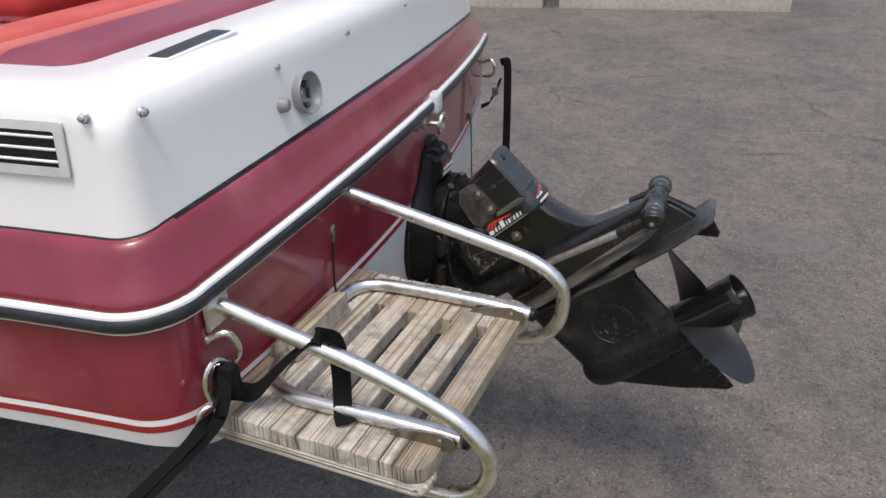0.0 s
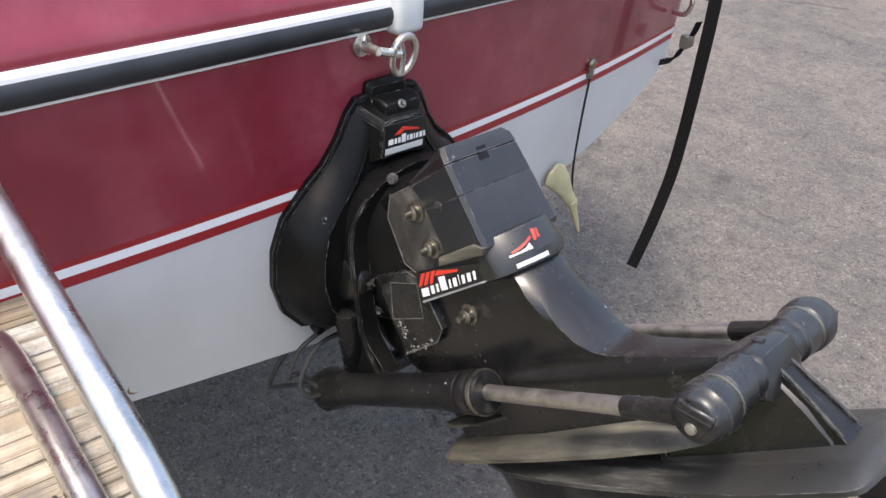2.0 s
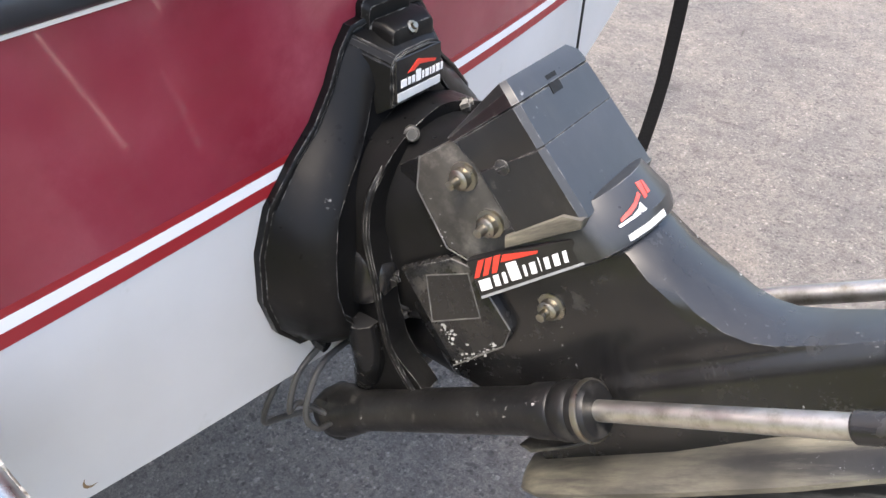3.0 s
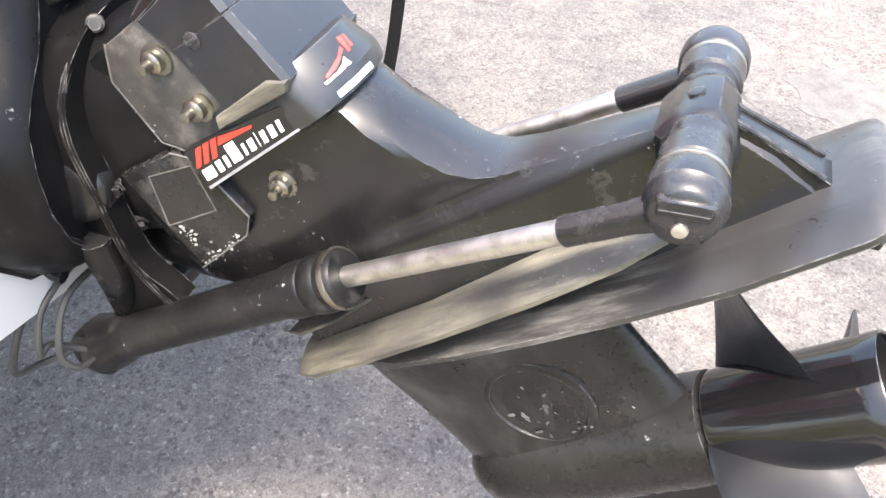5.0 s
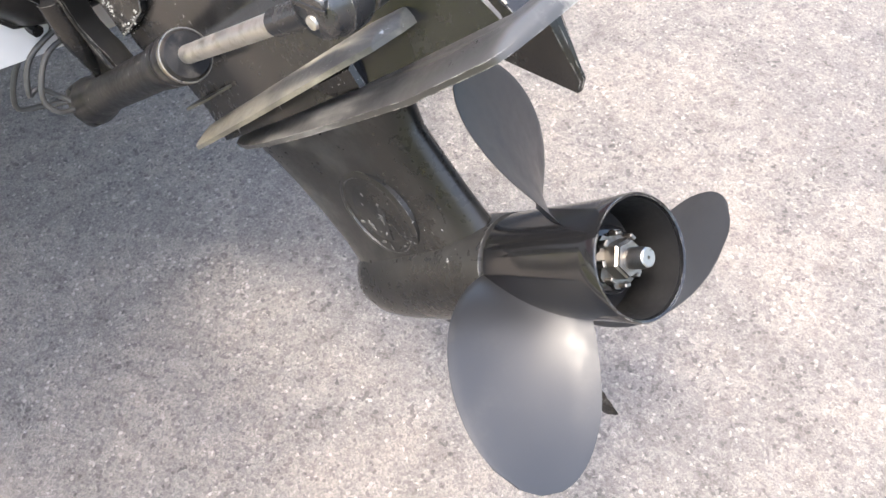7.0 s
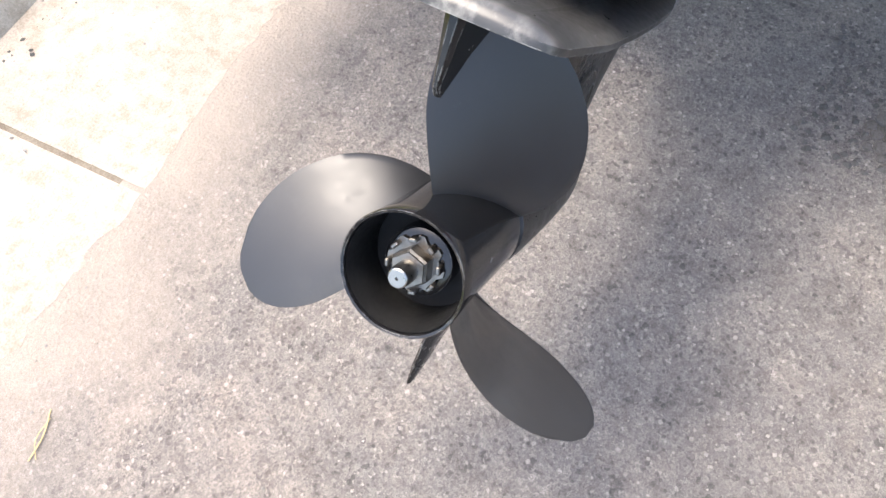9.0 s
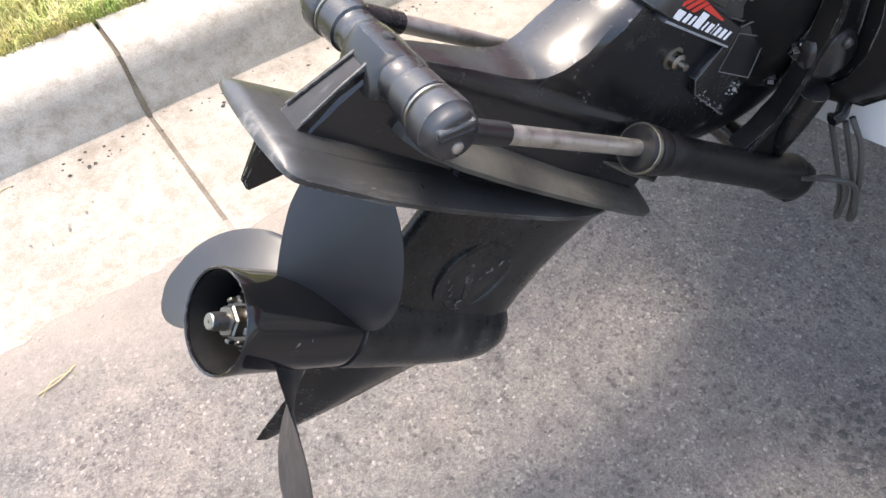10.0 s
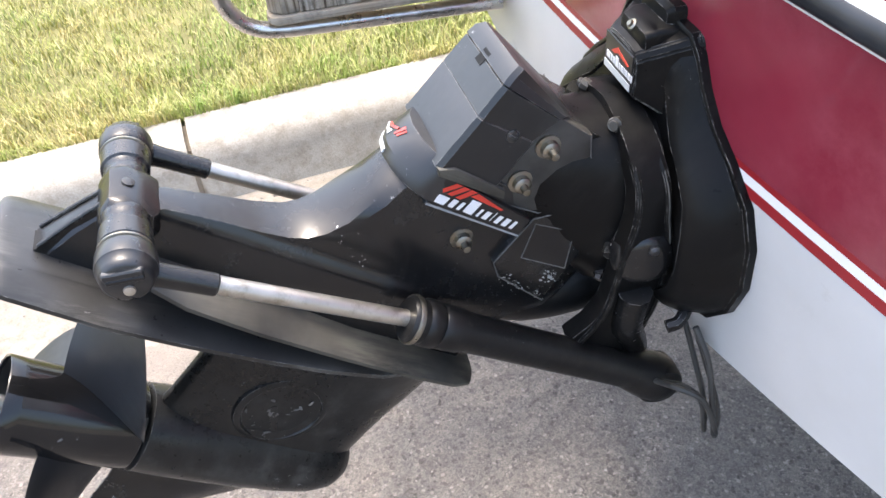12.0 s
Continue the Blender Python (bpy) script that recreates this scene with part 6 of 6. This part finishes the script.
loft(bm, [capring(0.045, -0.036, 0.030, 0.925, 0.950), capring(0.088, -0.034, 0.028, 0.925, 0.951), capring(0.099, -0.031, 0.024, 0.925, 0.946), capring(0.101, -0.027, 0.020, 0.927, 0.941)])
loft(bm, [capring(0.030, -0.042, 0.024, 0.930, 0.968), capring(0.070, -0.040, 0.021, 0.930, 0.968), capring(0.076, -0.036, 0.017, 0.930, 0.963)])
part("steering_cap", moved(bm, B2D), M_CASTING, gimbal, "black steering arm cap", 30)
bm = bmesh.new()
lathe(bm, (0.097, -0.006, 0.942), (0.8, 0.0, 0.6), [(0, 0.006), (0.004, 0.006), (0.005, 0.0035), (0.008, 0.003)], 8)
part("cap_bolt", moved(bm, B2D), M_ZINC, gimbal, "dull steel bolt")
UP = Matrix.Translation((0.0025, -0.0065, 0.002))
bm = bmesh.new()
box(bm, (0.1065, -0.002, 0.903), (0.002, 0.063, 0.040), None, 0.0008, 1)
badge = part("name_badge", moved(bm, B2D @ UP), M_DECALBLACK, gimbal, "small black name badge")
bm = bmesh.new()
box(bm, (0.1078, -0.002, 0.887), (0.0008, 0.060, 0.008))
part("badge_line", moved(bm, B2D @ UP), M_SILVER, badge)
bm = bmesh.new()
y = -0.028
for k, wd in enumerate((0.009, 0.005, 0.005, 0.008, 0.004, 0.006, 0.003, 0.005, 0.006, 0.004)):
    box(bm, (0.1078, y + wd / 2, 0.899 + (0.0015 if k == 3 else 0)), (0.0008, wd - 0.0015, 0.011 if k == 3 else 0.007))
    y += wd + 0.0006
part("lettering", moved(bm, B2D @ UP), M_DECALWHITE, badge)
bm = bmesh.new()
prism(bm, [(-0.018, 0.904), (-0.010, 0.904), (0.004, 0.911), (-0.004, 0.9135)], 0.1074, 0.1081, lambda y, z, x: (x, y, z + 0.003))
prism(bm, [(-0.002, 0.908), (0.020, 0.904), (0.022, 0.906), (0.004, 0.911)], 0.1074, 0.1081, lambda y, z, x: (x, y, z + 0.003))
part("badge_flash", moved(bm, B2D @ UP), M_DECALRED, badge)

# gimbal ring: the yoke between the housing and the drive
bm = bmesh.new()
P = [(0.113, -0.042, 0.852), (0.113, -0.068, 0.838), (0.111, -0.085, 0.813), (0.112, -0.093, 0.780), (0.114, -0.094, 0.735), (0.116, -0.092, 0.690), (0.120, -0.088, 0.648), (0.132, -0.082, 0.608), (0.152, -0.078, 0.577)]
WD = [0.034, 0.036, 0.038, 0.042, 0.060, 0.066, 0.070, 0.082, 0.092]
P2 = [(x, -y, z) for x, y, z in reversed(P)] + [(0.112, 0.0, 0.862)] + P
W2 = WD[::-1] + [0.034] + WD
path = smooth_path(P2, 5)
wid = [W2[k // 5] + (W2[min(k // 5 + 1, len(W2) - 1)] - W2[k // 5]) * (k % 5) / 5 for k in range(len(path))]
ribbon(bm, path, wid, 0.024, [(1.0, 0.0, 0.35 * max(0.0, min(1.0, (0.70 - q.z) / 0.1))) for q in path])
bmesh.ops.bevel(bm, geom=[e for e in bm.edges if e.calc_face_angle(0.0) > 0.8], offset=0.004, segments=2, affect="EDGES")
for v in bm.verts:
    v.co += Vector((noise.noise(v.co * 30.0), noise.noise(v.co * 30.0 + Vector((9, 0, 0))), noise.noise(v.co * 30.0 + Vector((0, 7, 0))))) * 0.0018
yoke = part("gimbal_ring", moved(bm, B2D), M_CASTING, drive, "chipped black gimbal ring", 35)
half = smooth_path(P, 5)
hw = [WD[k // 5] + (WD[min(k // 5 + 1, len(WD) - 1)] - WD[k // 5]) * (k % 5) / 5 for k in range(len(half))]
for s in (1, -1):
    for e in (-1, 1):
        bm = bmesh.new()
        tube(bm, [(q.x + e * (w / 2 - 0.004), (q.y - 0.0115) * s, q.z) for q, w in zip(half, hw)], 0.004, 8)
        part("ring_rib", moved(bm, B2D), M_CASTING, yoke)
    bm = bmesh.new()
    tube(bm, [(q.x - (w / 2 - 0.004), (q.y - 0.0152) * s, q.z) for q, w in zip(half[4:22], hw[4:22])], 0.0009, 5)
    part("worn_edge", moved(bm, B2D), M_EDGE, yoke)
bm = bmesh.new()
rs = []
for x, hy, hz, zc in ((0.06, 0.084, 0.122, 0.745), (0.10, 0.084, 0.118, 0.745), (0.128, 0.082, 0.116, 0.747), (0.142, 0.078, 0.114, 0.750), (0.152, 0.075, 0.113, 0.752), (0.158, 0.072, 0.110, 0.756), (0.18, 0.066, 0.10, 0.768), (0.23, 0.052, 0.085, 0.778)):
    rs.append([(x, -0.003 + hy * math.copysign(abs(math.sin(a)) ** 0.8, math.sin(a)), zc + hz * math.copysign(abs(math.cos(a)) ** 0.8, math.cos(a))) for a in [2 * math.pi * k / 32 for k in range(32)]])
loft(bm, rs)
part("bell_housing", moved(bm, B2D), M_CASTING, drive, "chipped black bell housing", 40)
bell = bpy.data.objects["bell_housing"]
for s in (-1, 1):
    for a in (100, 128):
        q = radians(a)
        bm = bmesh.new()
        lathe(bm, (0.140, s * 0.080 * math.sin(q) - 0.003, 0.748 + 0.114 * math.cos(q)), (0.6, s * 0.8 * math.sin(q), 0.8 * math.cos(q)), [(0, 0.009), (0.007, 0.009), (0.008, 0.0065), (0.013, 0.006)], 6)
        part("bell_bolt", moved(bm, B2D), M_BLACK, bell, "dull bolt head", 20)
for s in (-1, 1):
    bm = bmesh.new()
    lathe(bm, (0.114, s * 0.098, 0.728), (0.2, s, 0.1), [(-0.012, 0.035), (0.006, 0.034), (0.013, 0.029), (0.0155, 0.020), (0.016, 0.001)], 24)
    c = part("hinge_pin_cap", moved(bm, B2D), M_BLACK_CLEAN, yoke, "black hinge pin cap", 40)
    bm = bmesh.new()
    lathe(bm, (0.108, s * 0.106, 0.745), (0.2, s, 0.1), [(0, 0.007), (0.010, 0.006), (0.012, 0.003)], 10)
    part("pin_screw", moved(bm, B2D), M_CAP, c)
    bm = bmesh.new()
    lathe(bm, (0.138, s * 0.100, 0.718), (0.5, s, 0.1), [(0, 0.005), (0.006, 0.0045)], 10)
    part("pin_screw", moved(bm, B2D), M_CAP, c)
    bm = bmesh.new()
    lathe(bm, (0.130, s * 0.040 - 0.002, 0.862), (0.6, s * 0.7, 0.3), [(-0.006, 0.0075), (0.003, 0.0075), (0.004, 0.0052), (0.008, 0.005)], 10)
    part("yoke_bolt", moved(bm, B2D), M_FLANGE, yoke)
    bm = bmesh.new()
    tube(bm, smooth_path([(0.05, s * 0.11, 0.645), (0.07, s * 0.125, 0.632), (0.085, s * 0.125, 0.628)], 4), 0.008, 8)
    part("mount_stud", moved(bm, B2D), M_BLACK, gimbal)
# lower yoke arm carrying both rams
bm = bmesh.new()
tube(bm, [(0.085, -0.085, 0.505), (0.085, 0.085, 0.505)], 0.018, 14)
for s in (-1, 1):
    tube(bm, smooth_path([(0.085, s * 0.06, 0.51), (0.10, s * 0.075, 0.56), (0.12, s * 0.095, 0.62), (0.12, s * 0.105, 0.68)], 5), [0.020] * 16, 10)
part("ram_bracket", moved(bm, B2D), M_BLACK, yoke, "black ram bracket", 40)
# exhaust and water passages under the bell
bm = bmesh.new()
tube(bm, smooth_path([(0.08, 0.0, 0.64), (0.14, 0.0, 0.615), (0.22, 0.0, 0.62), (0.30, 0.0, 0.665)], 6), 0.045, 20)
part("exhaust_bellows", moved(bm, B2D), M_RUBBER, drive, "black exhaust bellows", 40)
# hydraulic hoses
for pts, r in (
    ([(0.075, -0.125, 0.515), (0.06, -0.15, 0.545), (0.06, -0.165, 0.545), (0.055, -0.14, 0.585), (0.06, -0.08, 0.61), (0.07, -0.04, 0.62)], 0.0036),
    ([(0.085, -0.125, 0.51), (0.085, -0.150, 0.52), (0.075, -0.155, 0.545), (0.07, -0.12, 0.59), (0.075, -0.05, 0.60)], 0.0036),
    ([(0.06, -0.100, 0.50), (0.03, -0.15, 0.50), (0.03, -0.18, 0.52), (0.04, -0.15, 0.58), (0.05, -0.09, 0.61)], 0.0038),
    ([(0.085, 0.125, 0.525), (0.075, 0.155, 0.545), (0.05, 0.175, 0.535), (0.03, 0.185, 0.48), (0.025, 0.18, 0.46), (0.02, 0.165, 0.50), (0.04, 0.12, 0.60)], 0.0036),
    ([(0.075, 0.125, 0.52), (0.06, 0.15, 0.535), (0.045, 0.165, 0.52), (0.035, 0.17, 0.47), (0.03, 0.165, 0.455), (0.03, 0.15, 0.50), (0.045, 0.10, 0.60)], 0.0036),
    ([(0.05, 0.13, 0.62), (0.04, 0.155, 0.58), (0.035, 0.175, 0.52), (0.03, 0.185, 0.47)], 0.0038)):
    bm = bmesh.new()
    tube(bm, smooth_path(pts, 7), r, 10)
    part("hydraulic_hose", moved(bm, B2D), M_HOSE, drive, "grey hydraulic hose")

# ---------------------------------------------------------------- trailer under the hull
M_GALV = metal("dull_galvanised_steel", (0.30, 0.31, 0.32), (0.4, 0.6), (30, 30, 30), (0.12, 0.11, 0.10))
trailer = thing("boat_trailer", HULL, "dull galvanised boat trailer carrying the hull", "trailer")
for s in (-1, 1):
    bm = bmesh.new()
    box(bm, (-2.6, s * 0.62, 0.40), (3.2, 0.06, 0.10), None, 0.006)
    part("side_rail", bm, M_GALV, trailer)
    bm = bmesh.new()
    box(bm, (-2.4, s * 0.45, 0.617), (2.4, 0.09, 0.06), Matrix.Rotation(radians(13 * s), 4, "X"), 0.008)
    part("bunk", bm, M_RUBBER, trailer, "carpeted bunk board")
    for x in (-1.5, -3.3):
        bm = bmesh.new()
        box(bm, (x, s * 0.50, 0.50), (0.06, 0.05, 0.20), None, 0.004)
        part("bunk_bracket", bm, M_GALV, trailer)
    bm = bmesh.new()
    lathe(bm, (-2.3, s * 0.86, 0.30), (0, s, 0), [(-0.08, 0.17), (-0.085, 0.27), (-0.06, 0.295), (0.0, 0.30), (0.06, 0.295), (0.085, 0.27), (0.08, 0.17)], 36)
    wheel = part("wheel", bm, M_RUBBER, trailer, "black trailer tyre", 40)
    bm = bmesh.new()
    lathe(bm, (-2.3, s * 0.86, 0.30), (0, s, 0), [(-0.05, 0.168), (0.06, 0.168), (0.06, 0.15), (0.03, 0.13), (0.035, 0.05), (0.06, 0.04), (0.062, 0.001)], 28)
    part("rim", bm, M_GALV, wheel)
bm = bmesh.new()
tube(bm, [(-2.3, -0.80, 0.30), (-2.3, 0.80, 0.30)], 0.03, 14)
part("axle", bm, M_GALV, trailer)
for x in (-1.1, -3.6):
    bm = bmesh.new()
    box(bm, (x, 0, 0.36), (0.06, 1.30, 0.06), None, 0.005)
    part("cross_member", bm, M_GALV, trailer)
bm = bmesh.new()
box(bm, (-5.0, 0, 0.42), (2.2, 0.08, 0.08), None, 0.006)
part("tongue", bm, M_GALV, trailer)
bm = bmesh.new()
tube(bm, [(-5.6, 0.10, 0.03), (-5.6, 0.10, 0.55)], 0.025, 12)
lathe(bm, (-5.6, 0.07, 0.075), (0, 1, 0), [(0, 0.03), (0.005, 0.075), (0.045, 0.075), (0.05, 0.03)], 20)
part("jack_stand", bm, M_GALV, trailer)
